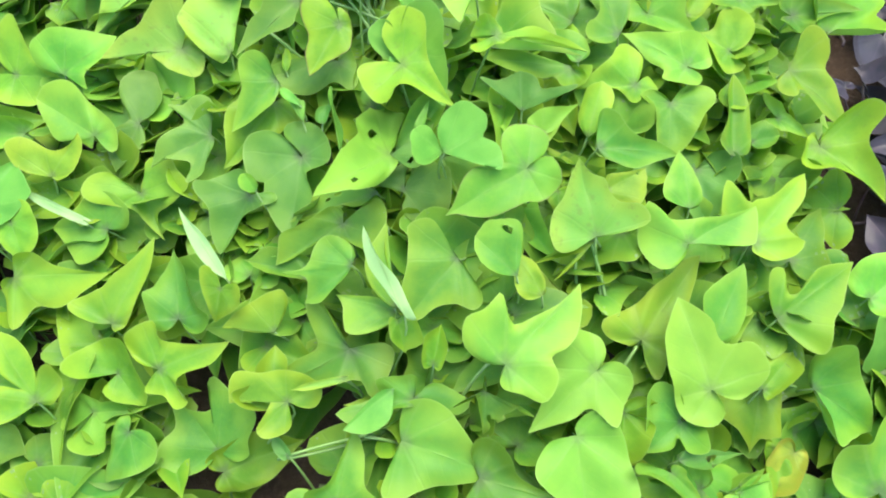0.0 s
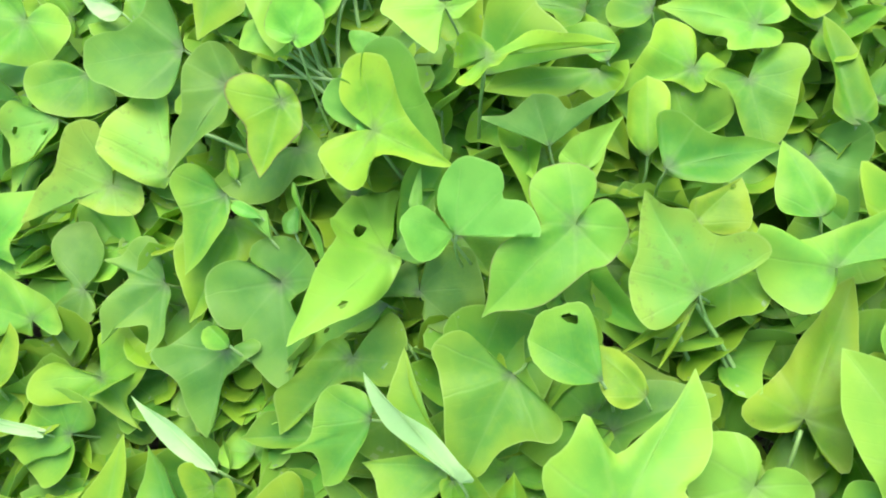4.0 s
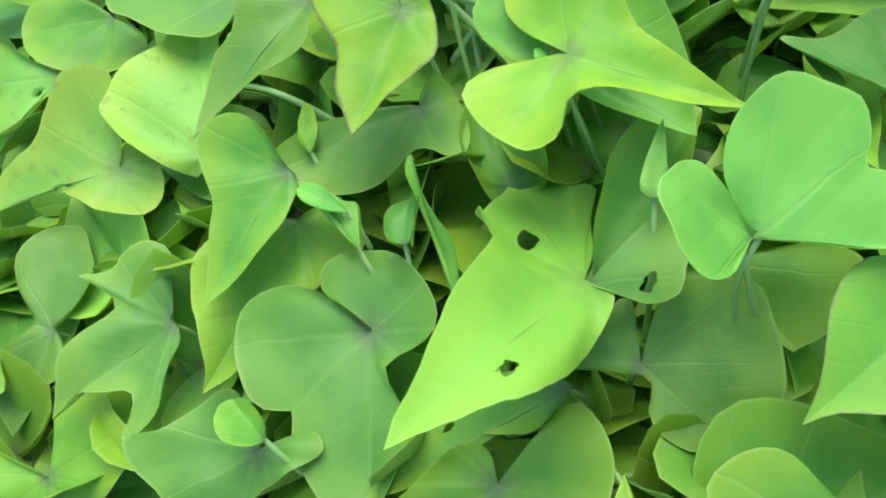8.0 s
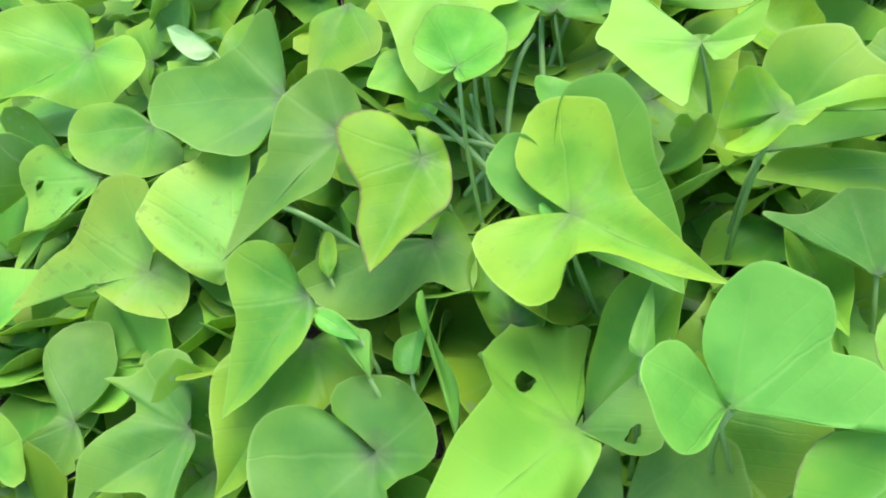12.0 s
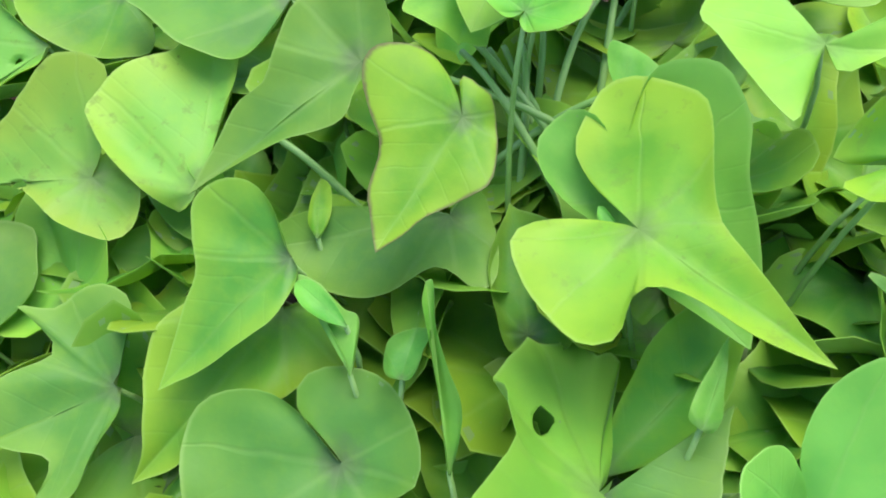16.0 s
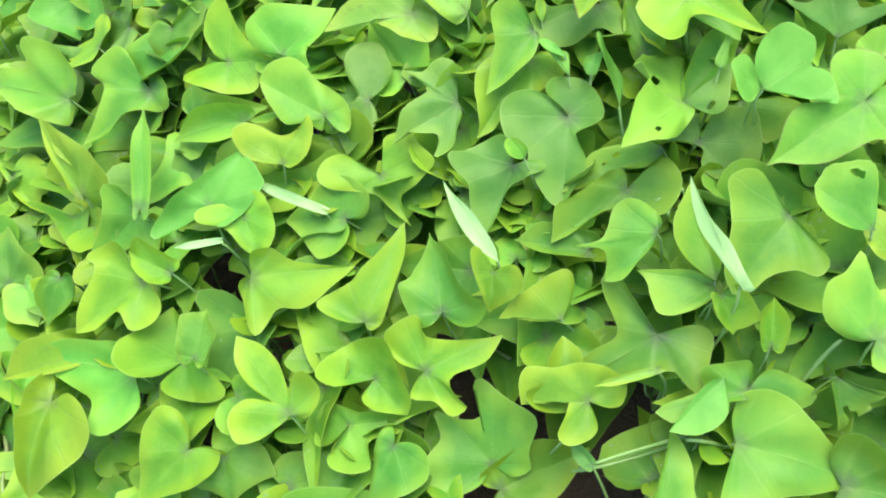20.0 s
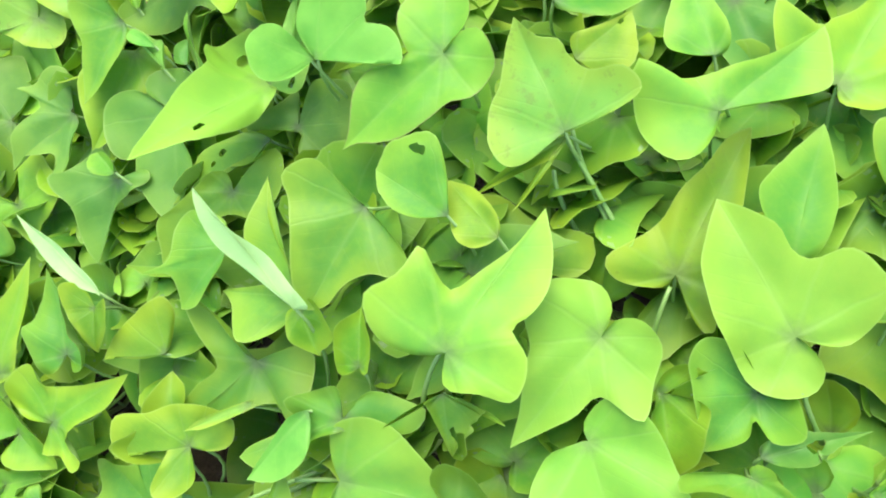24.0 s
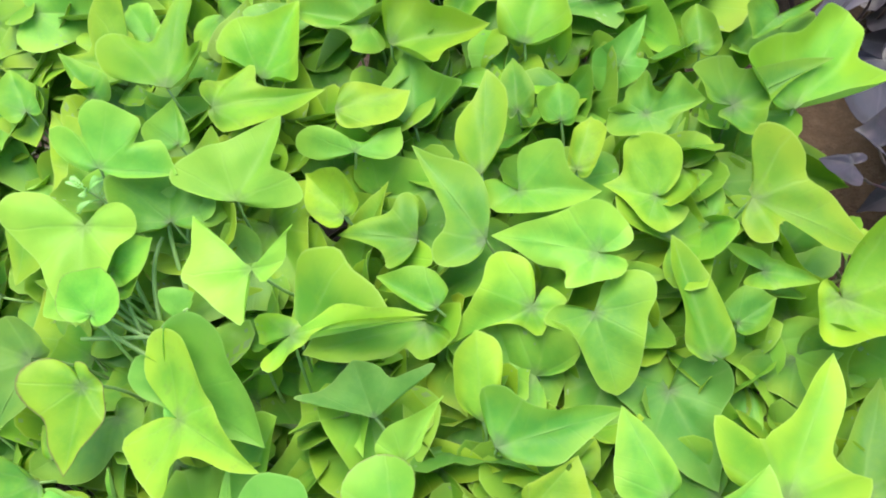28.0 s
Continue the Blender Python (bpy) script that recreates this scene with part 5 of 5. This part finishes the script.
leaf("lime", -0.037, 0.347, 0.300, 97, 19, -6, 8.7, ((0.85, 0.12), (0.67, 0.24), (0.48, 0.29), (0.29, 0.25), (0.10, 0.13)), ((0.76, -0.05), (0.48, -0.04), (0.27, 0.04), (0.12, 0.07)), 0.16, curl=0.1, droop=0.05)
leaf("teal", 0.091, 0.557, 0.342, 93, 24, 0, 4.3, ((0.83, 0.29), (0.72, 0.61), (0.78, 1.03), (0.54, 0.75), (0.31, 0.43), (0.13, 0.17), (0.02, 0.05)), ((0.79, 0.38), (0.51, 0.50), (0.48, 0.85), (0.47, 1.34), (0.33, 1.18), (0.27, 0.84), (0.15, 0.47), (0.02, 0.12)), 0.30, curl=0.1, droop=0.05)
leaf("mint", 0.527, 0.374, 0.202, 70, 18, 10, 7.0, ((0.32, 0.26), (-0.11, 0.37), (-0.10, 0.95), (-0.58, 0.80), (-0.95, 0.75), (-0.95, 0.36), (-0.69, 0.18), (-0.39, 0.13)), ((0.50, 0.19), (0.12, 0.20), (0.14, 0.51), (-0.21, 0.57), (-0.21, 0.21), (-0.60, 0.29), (-0.63, 0.10)), 0.39)
leaf("mint", 0.543, 0.312, 0.176, -75, -20, 3, 8.5, ((0.66, 0.23), (0.27, 0.44), (-0.12, 0.37), (-0.06, 0.17)), ((0.47, 0.11), (0.48, 0.49), (0.07, 0.54), (-0.14, 0.33), (-0.03, 0.13)), 0.39)
leaf("green", 0.458, 0.205, 0.159, 69, 18, 9, 12.4, ((0.53, 0.18), (0.35, 0.25), (0.25, 0.43), (0.01, 0.43), (-0.13, 0.28), (-0.06, 0.06)), ((0.57, 0.17), (0.39, 0.23), (0.22, 0.43), (0.02, 0.42), (-0.13, 0.19), (-0.06, 0.07)), 0.16)
leaf("green", 0.398, 0.304, 0.196, -31, -13, 16, 8.2, ((0.70, 0.28), (0.23, 0.48), (-0.05, 0.62), (-0.22, 0.38), (-0.13, 0.14)), ((0.67, 0.27), (0.52, 0.51), (0.25, 0.22)), 0.33)
leaf("sunny", 0.141, 0.238, 0.239, -83, -20, 2, 7.9, ((0.85, 0.62), (0.39, 0.61), (-0.08, 0.52), (-0.31, 0.28), (-0.16, 0.01)), ((0.68, 0.38), (0.36, 0.58), (0.04, 0.36), (-0.01, 0.08)), 0.16, curl=0.1, droop=0.05)
leaf("yellow", 0.191, 0.264, 0.232, -95, -21, -8, 5.6, ((0.77, 0.27), (0.35, 0.41), (0.17, 0.45), (0.05, 0.30)), ((0.30, 0.19), (0.12, 0.11), (-0.12, 0.05), (-0.29, -0.10), (-0.32, -0.33), (-0.08, -0.60), (0.02, -0.49), (0.03, -0.25)), 0.52)
leaf("green", 0.247, 0.257, 0.229, -141, -9, -20, 4.9, ((0.79, 0.14), (0.50, 0.25), (0.27, 0.16), (0.36, 0.47), (0.11, 0.65), (-0.15, 0.49), (-0.29, 0.24)), ((0.48, 0.68), (0.21, 0.95), (-0.12, 0.94), (-0.29, 0.63), (-0.20, 0.30)), 0.26)
leaf("teal", 0.242, 0.220, 0.220, 8, -3, 21, 6.6, ((0.66, 0.07), (0.28, 0.18), (0.05, 0.11)), ((0.72, 0.05), (0.42, 0.15), (0.13, 0.10)), 0.33, holes=((0.50, -0.02, 0.070),))
leaf("green", -0.094, 0.175, 0.216, 77, 20, 9, 7.6, ((0.54, 0.08), (0.24, 0.16), (0.13, 0.39), (-0.20, 0.38), (-0.40, 0.23), (-0.38, -0.02)), ((0.70, 0.22), (0.31, 0.31), (0.22, 0.50), (-0.10, 0.44), (-0.32, 0.19)), 0.20)
leaf("green", 0.046, 0.200, 0.224, -13, -9, 20, 11.1, ((0.57, 0.05), (0.31, 0.12), (0.14, 0.31), (-0.07, 0.38), (-0.15, 0.22)), ((0.66, 0.08), (0.40, 0.16), (0.34, 0.37), (0.14, 0.41), (-0.06, 0.32), (-0.07, 0.17)), 0.20)
leaf("green", -0.019, 0.268, 0.259, -166, 5, -22, 7.7, ((0.83, 0.16), (0.49, 0.12), (0.21, 0.07), (-0.19, 0.16), (-0.51, 0.32), (-0.72, 0.19), (-0.60, 0.05), (-0.30, -0.16)), ((0.87, 0.06), (0.64, 0.08), (0.41, 0.13), (0.44, 0.33), (0.12, 0.32), (-0.08, 0.28)), 0.16, curl=0.1, droop=0.05)
leaf("lime", -0.145, 0.267, 0.249, -175, 10, -21, 5.6, ((0.62, -0.14), (0.22, -0.22), (0.36, 0.16), (0.53, 0.48), (0.31, 0.62), (-0.08, 0.44)), ((1.01, 0.32), (0.89, 0.56), (0.47, 0.52), (0.08, 0.57), (-0.36, 0.46), (-0.62, 0.23), (-0.53, -0.08), (-0.26, -0.11)), 0.16, curl=0.1, droop=0.05)
leaf("green", 0.082, 0.370, 0.325, 141, 21, -13, 5.6, ((0.85, 0.18), (0.56, 0.28), (0.26, 0.21)), ((1.03, 0.32), (0.80, 0.58), (0.60, 0.69), (0.29, 0.43)), 0.16, holes=((0.68, -0.45, 0.081),), curl=0.1, droop=0.05)
leaf("bright", 0.464, 0.394, 0.229, 37, 11, 18, 8.3, (0.16, 0.47), (0.36, 0.38), 0.26, "heart")
leaf("yellow", 0.357, 0.247, 0.173, -90, -20, -3, 6.7, (0.47, 0.27), (0.37, 0.32), 0.26, "heart")
leaf("ochre", 0.374, 0.242, 0.174, -125, -16, -13, 5.8, (0.56, 0.29), (0.30, 0.46), 0.26, "heart")
leaf("bright", 0.304, 0.195, 0.199, 22, 6, 20, 3.2, (0.02, 0.15), (0.05, 1.13), 0.65, "heart")
leaf("bright", 0.304, 0.194, 0.199, 33, 7, 18, 3.6, (0.35, 0.16), (0.51, 0.46), 0.26, "heart")
leaf("green", 0.306, 0.201, 0.197, 33, 8, 18, 3.2, (0.44, 0.15), (0.22, 0.15), 0.52, "heart")
leaf("bright", 0.306, 0.193, 0.197, -31, -13, 14, 3.7, (0.47, 0.22), (-0.24, 0.52), 0.39, "heart")
leaf("green", -0.313, 0.160, 0.172, -37, -17, 14, 7.8, (0.23, 0.58), (0.29, 0.45), 0.26, "heart")
leaf("bright", -0.164, 0.158, 0.194, -82, -22, -1, 5.4, (0.38, 0.83), (0.34, 0.65), 0.26, "heart")
leaf("bright", 0.113, 0.150, 0.197, -119, -17, -13, 3.6, (-0.66, 1.09), (0.88, 1.00), 0.26, "heart")
leaf("lime", 0.021, 0.171, 0.213, -116, -17, -12, 4.5, (-0.08, 0.39), (0.31, 0.50), 0.26, "heart")
leaf("green", -0.060, 0.145, 0.202, -133, -13, -17, 3.6, (-0.30, 0.57), (0.45, 0.39), 0.26, "heart")
leaf("bright", -0.213, 0.117, 0.170, 104, 22, -1, 4.4, (0.50, 0.22), (0.25, 0.39), 0.26, "heart")
leaf("lime", 0.197, 0.155, 0.192, 41, 12, 17, 4.1, (-0.14, 0.82), (0.51, 0.44), 0.26, "heart")
leaf("bright", -0.186, 0.469, 0.321, 126, 18, -8, 2.3, ((1.01, 0.19), (0.73, 0.42), (0.38, 0.48), (0.08, 0.26)), ((0.77, 0.21), (0.39, 0.27), (0.09, 0.22)), 0.72)
leaf("lime", 0.129, 0.481, 0.303, -83, -19, 1, 3.1, (0.45, 0.42), (0.18, 0.44), 0.26, "heart")
leaf("lime", 0.161, 0.537, 0.323, 74, 21, 6, 6.3, ((0.81, 0.20), (0.52, 0.25), (0.20, 0.23)), ((0.87, 0.24), (0.59, 0.27), (0.24, 0.20), (0.09, 0.10)), 0.13)
leaf("green", 0.052, 0.277, 0.257, -92, -22, -9, 4.3, ((0.27, 0.69), (0.68, 0.72), (0.94, 0.38)), ((0.07, 0.27), (0.50, 0.40), (0.90, 0.23)), 0.26, holes=((0.78, 0.20, 0.120), (0.57, 0.49, 0.100), (0.61, 0.09, 0.070),))
leaf("yellow", 0.164, 0.419, 0.312, -158, -4, -26, 7.4, ((0.22, 0.11), (0.57, 0.12), (0.85, 0.08)), ((0.25, 0.10), (0.61, 0.09)), 0.07)
leaf("lime", -0.158, 0.819, 0.393, -119, -20, -14, 7.0, ((0.84, 0.17), (0.62, 0.46), (0.50, 0.57), (0.15, 0.40)), ((0.78, 0.09), (0.51, 0.20), (0.22, 0.29)), 0.13, curl=.1, droop=0)
leaf("dull", -0.004, 0.756, 0.394, -165, -8, -23, 2.8, ((0.60, 0.39), (-0.22, 0.76), (-0.56, 0.29), (-0.71, -0.38)), ((1.11, 0.40), (0.89, 0.73), (0.20, 0.69)), 0.26, curl=.1, droop=0)
leaf("mint", -0.034, 0.669, 0.375, 42, 17, 17, 2.2, ((0.97, 0.45), (0.59, 1.04), (0.07, 0.58)), ((0.69, 0.17)), 0.26, curl=.1, droop=0)
leaf("lime", -0.164, 0.605, 0.349, 94, 21, 3, 2.8, ((0.70, 0.12), (0.24, 0.14)), ((0.87, 0.17), (0.36, 0.19)), 0.07, curl=.1, droop=0)
leaf("pale", -0.264, 0.822, 0.379, 148, 19, -18, 4.5, ((0.52, 0.27), (0.11, 0.28)), ((0.76, 0.12), (0.26, 0.08)), 0.07)
leaf("mint", -0.040, 0.589, 0.375, 128, 21, -14, 1.5, ((0.62, 0.27), (0.14, 0.21)), ((0.83, 0.08), (0.38, 0.07)), 0.07)
leaf("mint", -0.144, 0.562, 0.346, 145, 18, -16, 3.0, ((0.73, 0.19), (0.32, 0.17)), ((0.83, 0.14), (0.41, 0.14)), 0.07)
leaf("mint", 0.008, 0.482, 0.372, -176, 58, -25, 4.5, ((1.06, 0.20), (1.00, 0.43), (0.87, 0.59), (0.68, 0.63), (0.42, 0.51), (0.18, 0.28)), ((0.89, 0.18), (0.75, 0.25), (0.59, 0.25), (0.26, 0.12)), 0.05, curl=0.3, droop=0.05)
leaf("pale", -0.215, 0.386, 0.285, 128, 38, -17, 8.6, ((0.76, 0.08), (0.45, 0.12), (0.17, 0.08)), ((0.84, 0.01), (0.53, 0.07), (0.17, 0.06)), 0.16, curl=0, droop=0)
leaf("dull", -0.047, 0.503, 0.337, 33, 17, 16, 5.6, ((0.82, -0.04), (0.54, -0.10), (0.27, -0.10)), ((0.61, 0.36), (0.40, 0.52), (0.26, 0.52), (0.15, 0.43), (0.09, 0.28), (0.05, 0.16)), 0.16, holes=((0.27, -0.33, 0.064),), curl=0.1, droop=0.05)
leaf("mint", -0.016, 0.517, 0.362, 70, 21, 14, 3.4, ((0.64, 0.10), (0.11, 0.18)), ((0.45, 0.08), (0.04, 0.12)), 0.16, curl=0.1, droop=0.05)
leaf("lime", -0.287, 0.307, 0.233, 20, 9, 21, 7.6, ((0.63, 0.11), (0.27, 0.28), (0.18, 0.39), (0.21, 0.63), (-0.09, 0.63), (-0.28, 0.55), (-0.25, 0.22)), ((0.71, 0.21), (0.27, 0.20), (0.25, 0.43), (0.33, 0.61), (0.09, 0.62), (-0.03, 0.38), (-0.30, 0.23), (-0.15, 0.06)), 0.16, curl=0.1, droop=0.05)
leaf("mint", -0.038, 0.273, 0.273, -140, -6, -22, 6.2, ((0.71, 0.29), (0.29, 0.31)), ((0.63, 0.06), (0.20, 0.11)), 0.16, curl=0.1, droop=0.05)
leaf("mottled", -0.088, 0.285, 0.267, -168, -3, -21, 5.4, (0.48, 0.08), (0.48, 0.07), 0.26, "narrow")
leaf("green", -0.098, 0.448, 0.292, -150, -13, -20, 8.3, ((0.79, 0.05), (0.47, 0.04), (0.26, 0.08), (0.10, 0.20), (-0.06, 0.44), (-0.19, 0.46), (-0.38, 0.38), (-0.51, 0.27), (-0.57, 0.10), (-0.52, -0.07)), ((0.85, 0.16), (0.72, 0.29), (0.52, 0.26), (0.29, 0.25), (0.02, 0.26), (-0.09, 0.15)), 0.16, curl=0.1, droop=0.05)
leaf("green", -0.062, 0.481, 0.300, -164, -9, -23, 9.9, ((0.83, 0.04), (0.68, 0.05), (0.58, -0.01), (0.45, -0.03), (0.34, 0.04), (0.20, 0.09), (0.06, 0.04)), ((0.82, 0.10), (0.66, 0.22), (0.50, 0.24), (0.36, 0.21), (0.19, 0.18), (0.07, 0.12)), 0.16, holes=((0.41, -0.13, 0.032), (0.53, -0.10, 0.022),), curl=0.1, droop=0.05)


def creeper(x0, y0, z0, x1, y1, z1):
    """A bare length of stalk that shows between the leaves."""
    a, c = Vector((x0, y0, z0)), Vector((x1, y1, z1))
    root = min((p for p, s, dark in PLANTS if not dark), key=lambda p: (p.location.xy - a.xy).length)
    r = random.Random(int(x0 * 9000))
    d = c - a
    mid = (a + c) / 2 + Vector((r.uniform(-0.01, 0.01), r.uniform(-0.01, 0.01), r.uniform(0.0, 0.012)))
    pts = [p - root.location for p in bow(a - d * 0.15, mid, c + d * 0.5 - Vector((0, 0, 0.03)), 9)]
    v, f = tube(pts, [0.0015 + 0.0006 * k / 9 for k in range(10)], 7)
    mesh_part("stalk", v, f, STALK, root)


creeper(-0.103, 0.690, 0.378, -0.071, 0.658, 0.361)
creeper(-0.101, 0.701, 0.380, -0.058, 0.664, 0.362)
creeper(-0.031, 0.673, 0.376, -0.072, 0.669, 0.369)
creeper(-0.080, 0.703, 0.372, -0.080, 0.668, 0.355)
creeper(-0.092, 0.701, 0.372, -0.065, 0.673, 0.355)
creeper(-0.042, 0.734, 0.383, -0.060, 0.686, 0.368)
creeper(-0.019, 0.768, 0.373, -0.038, 0.745, 0.364)
creeper(-0.145, 0.228, 0.198, -0.071, 0.249, 0.213)
creeper(-0.063, 0.238, 0.227, -0.027, 0.238, 0.218)
creeper(-0.213, 0.679, 0.344, -0.171, 0.654, 0.350)
creeper(-0.274, 0.671, 0.317, -0.245, 0.668, 0.311)
creeper(0.159, 0.430, 0.293, 0.179, 0.385, 0.260)
creeper(0.148, 0.412, 0.276, 0.156, 0.386, 0.255)
creeper(0.356, 0.375, 0.226, 0.328, 0.350, 0.209)
creeper(0.351, 0.308, 0.193, 0.403, 0.313, 0.171)
creeper(0.054, 0.301, 0.264, 0.030, 0.279, 0.242)
creeper(0.278, 0.266, 0.206, 0.284, 0.248, 0.188)
creeper(0.206, 0.329, 0.239, 0.191, 0.310, 0.223)
creeper(-0.033, 0.759, 0.384, -0.040, 0.714, 0.370)
creeper(0.289, 0.874, 0.295, 0.295, 0.847, 0.283)
creeper(0.378, 0.718, 0.278, 0.422, 0.697, 0.254)
creeper(-0.110, 0.681, 0.375, -0.052, 0.674, 0.365)
creeper(-0.085, 0.704, 0.372, -0.059, 0.680, 0.357)
creeper(-0.071, 0.719, 0.375, -0.073, 0.695, 0.360)
creeper(-0.153, 0.227, 0.193, -0.096, 0.242, 0.207)
creeper(-0.052, 0.443, 0.290, -0.041, 0.398, 0.274)
creeper(-0.069, 0.436, 0.290, -0.029, 0.456, 0.281)
creeper(-0.063, 0.422, 0.290, -0.044, 0.455, 0.280)
creeper(0.166, 0.431, 0.291, 0.177, 0.388, 0.261)

# ---------------------------------------------------------------- leaves in the shade beneath, and the bed beyond
# bare spots where the soil shows
BARE = ((-0.17, 0.24), (-0.26, 0.2), (-0.19, 0.19), (-0.53, 0.27), (-0.12, 0.26))


def scatter(n, x0, x1, y0, y1, low, high, kinds, test, lean=38):
    made = 0
    while made < n:
        x, y = rng.uniform(x0, x1), rng.uniform(y0, y1)
        if not test(x, y) or any(math.hypot(x - gx, y - gy) < 0.042 for gx, gy in BARE):
            continue
        heading, size = rng.uniform(-180, 180), rng.uniform(7.0, 10.0)
        ahead = Vector((math.cos(radians(heading)), math.sin(radians(heading)))) * size * 0.01
        z = canopy(x, y) + 0.03 + rng.uniform(low, high)
        for c, up, reach in TOPS:
            if up.z > 0.5 and math.hypot(c.x - x, c.y - y) < reach + 0.10:
                for f in (-0.3, 0.2, 0.6, 1.0):
                    px, py = x + ahead.x * f, y + ahead.y * f
                    if math.hypot(c.x - px, c.y - py) < reach + 0.012:
                        z = min(z, c.z - (up.x * (px - c.x) + up.y * (py - c.y)) / up.z - 0.026)
        made += 1
        if z < 0.03:
            continue
        b = [rng.uniform(0.38, 0.62) for _ in range(2)]
        a = [rng.uniform(-0.15, 0.12) for _ in range(2)]
        leaf(rng.choice(kinds), x, y, z, heading, rng.uniform(-38, 12), rng.uniform(-lean, lean), size, (a[0], b[0]), (a[1], b[1]),
             rng.uniform(0.10, 0.45), rng.choice(("lobed", "lobed", "lobed", "heart")), curl=rng.uniform(-0.7, 0.8), droop=rng.uniform(-0.15, 0.3), rings=5, step=2)


lime_side = lambda x, y: x < (0.86 if y < 0.40 else 0.46 + 0.08 * (y - 0.4)) and y < 1.14
scatter(470, -1.0, 0.8, 0.14, 1.1, -0.055, -0.035, ("green", "green", "lime", "lime", "bright", "dull"), lime_side)
scatter(800, -1.05, 0.8, 0.14, 1.1, -0.10, -0.05, ("green", "green", "lime", "bright"), lime_side)
scatter(170, -0.42, 0.42, 0.38, 0.9, -0.1, -0.07, ("green", "lime", "lime", "bright"), lime_side)
scatter(70, 0.5, 0.85, 0.4, 1.15, -0.15, -0.07, ("purple",), lambda x, y: x > 0.54 + 0.05 * y)
seen_part = lambda x, y: -0.72 < x < 0.47 and 0.17 < y < 0.95
scatter(240, -1.15, 0.86, 0.08, 1.16, -0.05, 0.005, ("green", "lime", "lime", "bright"), lambda x, y: lime_side(x, y) and not seen_part(x, y))
scatter(150, 0.5, 1.5, 0.1, 1.6, -0.12, -0.03, ("purple",), lambda x, y: x > 0.53 + 0.05 * y and y > 0.44)
scatter(130, -1.0, 0.8, 1.12, 1.6, -0.10, -0.02, ("purple",), lambda x, y: True)


# ---------------------------------------------------------------- a small weed between the leaves
def weed(x, y, z):
    """A feathery seedling: an upright stem that ends in small divided fronds."""
    g = ground_height(x, y)
    root = new("weed")
    root.location = (x, y, g)
    tagged(root, "small feathery light green weed growing among the leaves", "weed")
    top = Vector((0.0, 0.0, z - g))
    v, f = tube(bow(Vector((0.004, 0.01, -0.01)), Vector((0.012, 0.01, (z - g) * 0.6)), top, 8), [0.0016 - 0.0007 * k / 8 for k in range(9)], 6)
    mesh_part("stem", v, f, STALK, root)
    for k in range(7):
        a = 2 * math.pi * k / 7 + rng.uniform(-0.3, 0.3)
        reach, rise = rng.uniform(0.012, 0.02), rng.uniform(0.004, 0.014)
        start = top - Vector((0, 0, 0.012 * (k % 3)))
        end = start + Vector((math.cos(a) * reach, math.sin(a) * reach, rise))
        rib = bow(start, (start + end) / 2 + Vector((0, 0, 0.008)), end, 8)
        verts, faces = tube(rib, [0.0006] * 9, 5)
        across = Vector((-math.sin(a), math.cos(a), 0.2))
        for q in range(2, 9):
            for side in (-1, 1):
                size = 0.0055 * (1.15 - abs(q - 4.5) / 6)
                d = (across * side + (end - start).normalized() * 0.7).normalized() * size
                w = d.cross(Vector((0, 0, 1))).normalized() * size * 0.22
                b = rib[q]
                for up in (0.0, 0.0004):
                    n = len(verts)
                    h = Vector((0, 0, up))
                    verts += [b + h, b + d * 0.5 + w + h, b + d + h + Vector((0, 0, 0.001)), b + d * 0.5 - w + h]
                    faces.append((n, n + 1, n + 2, n + 3) if up else (n + 3, n + 2, n + 1, n))
        mesh_part("frond", verts, faces, FROND, root, smooth=False)


weed(-0.074, 0.774, 0.428)
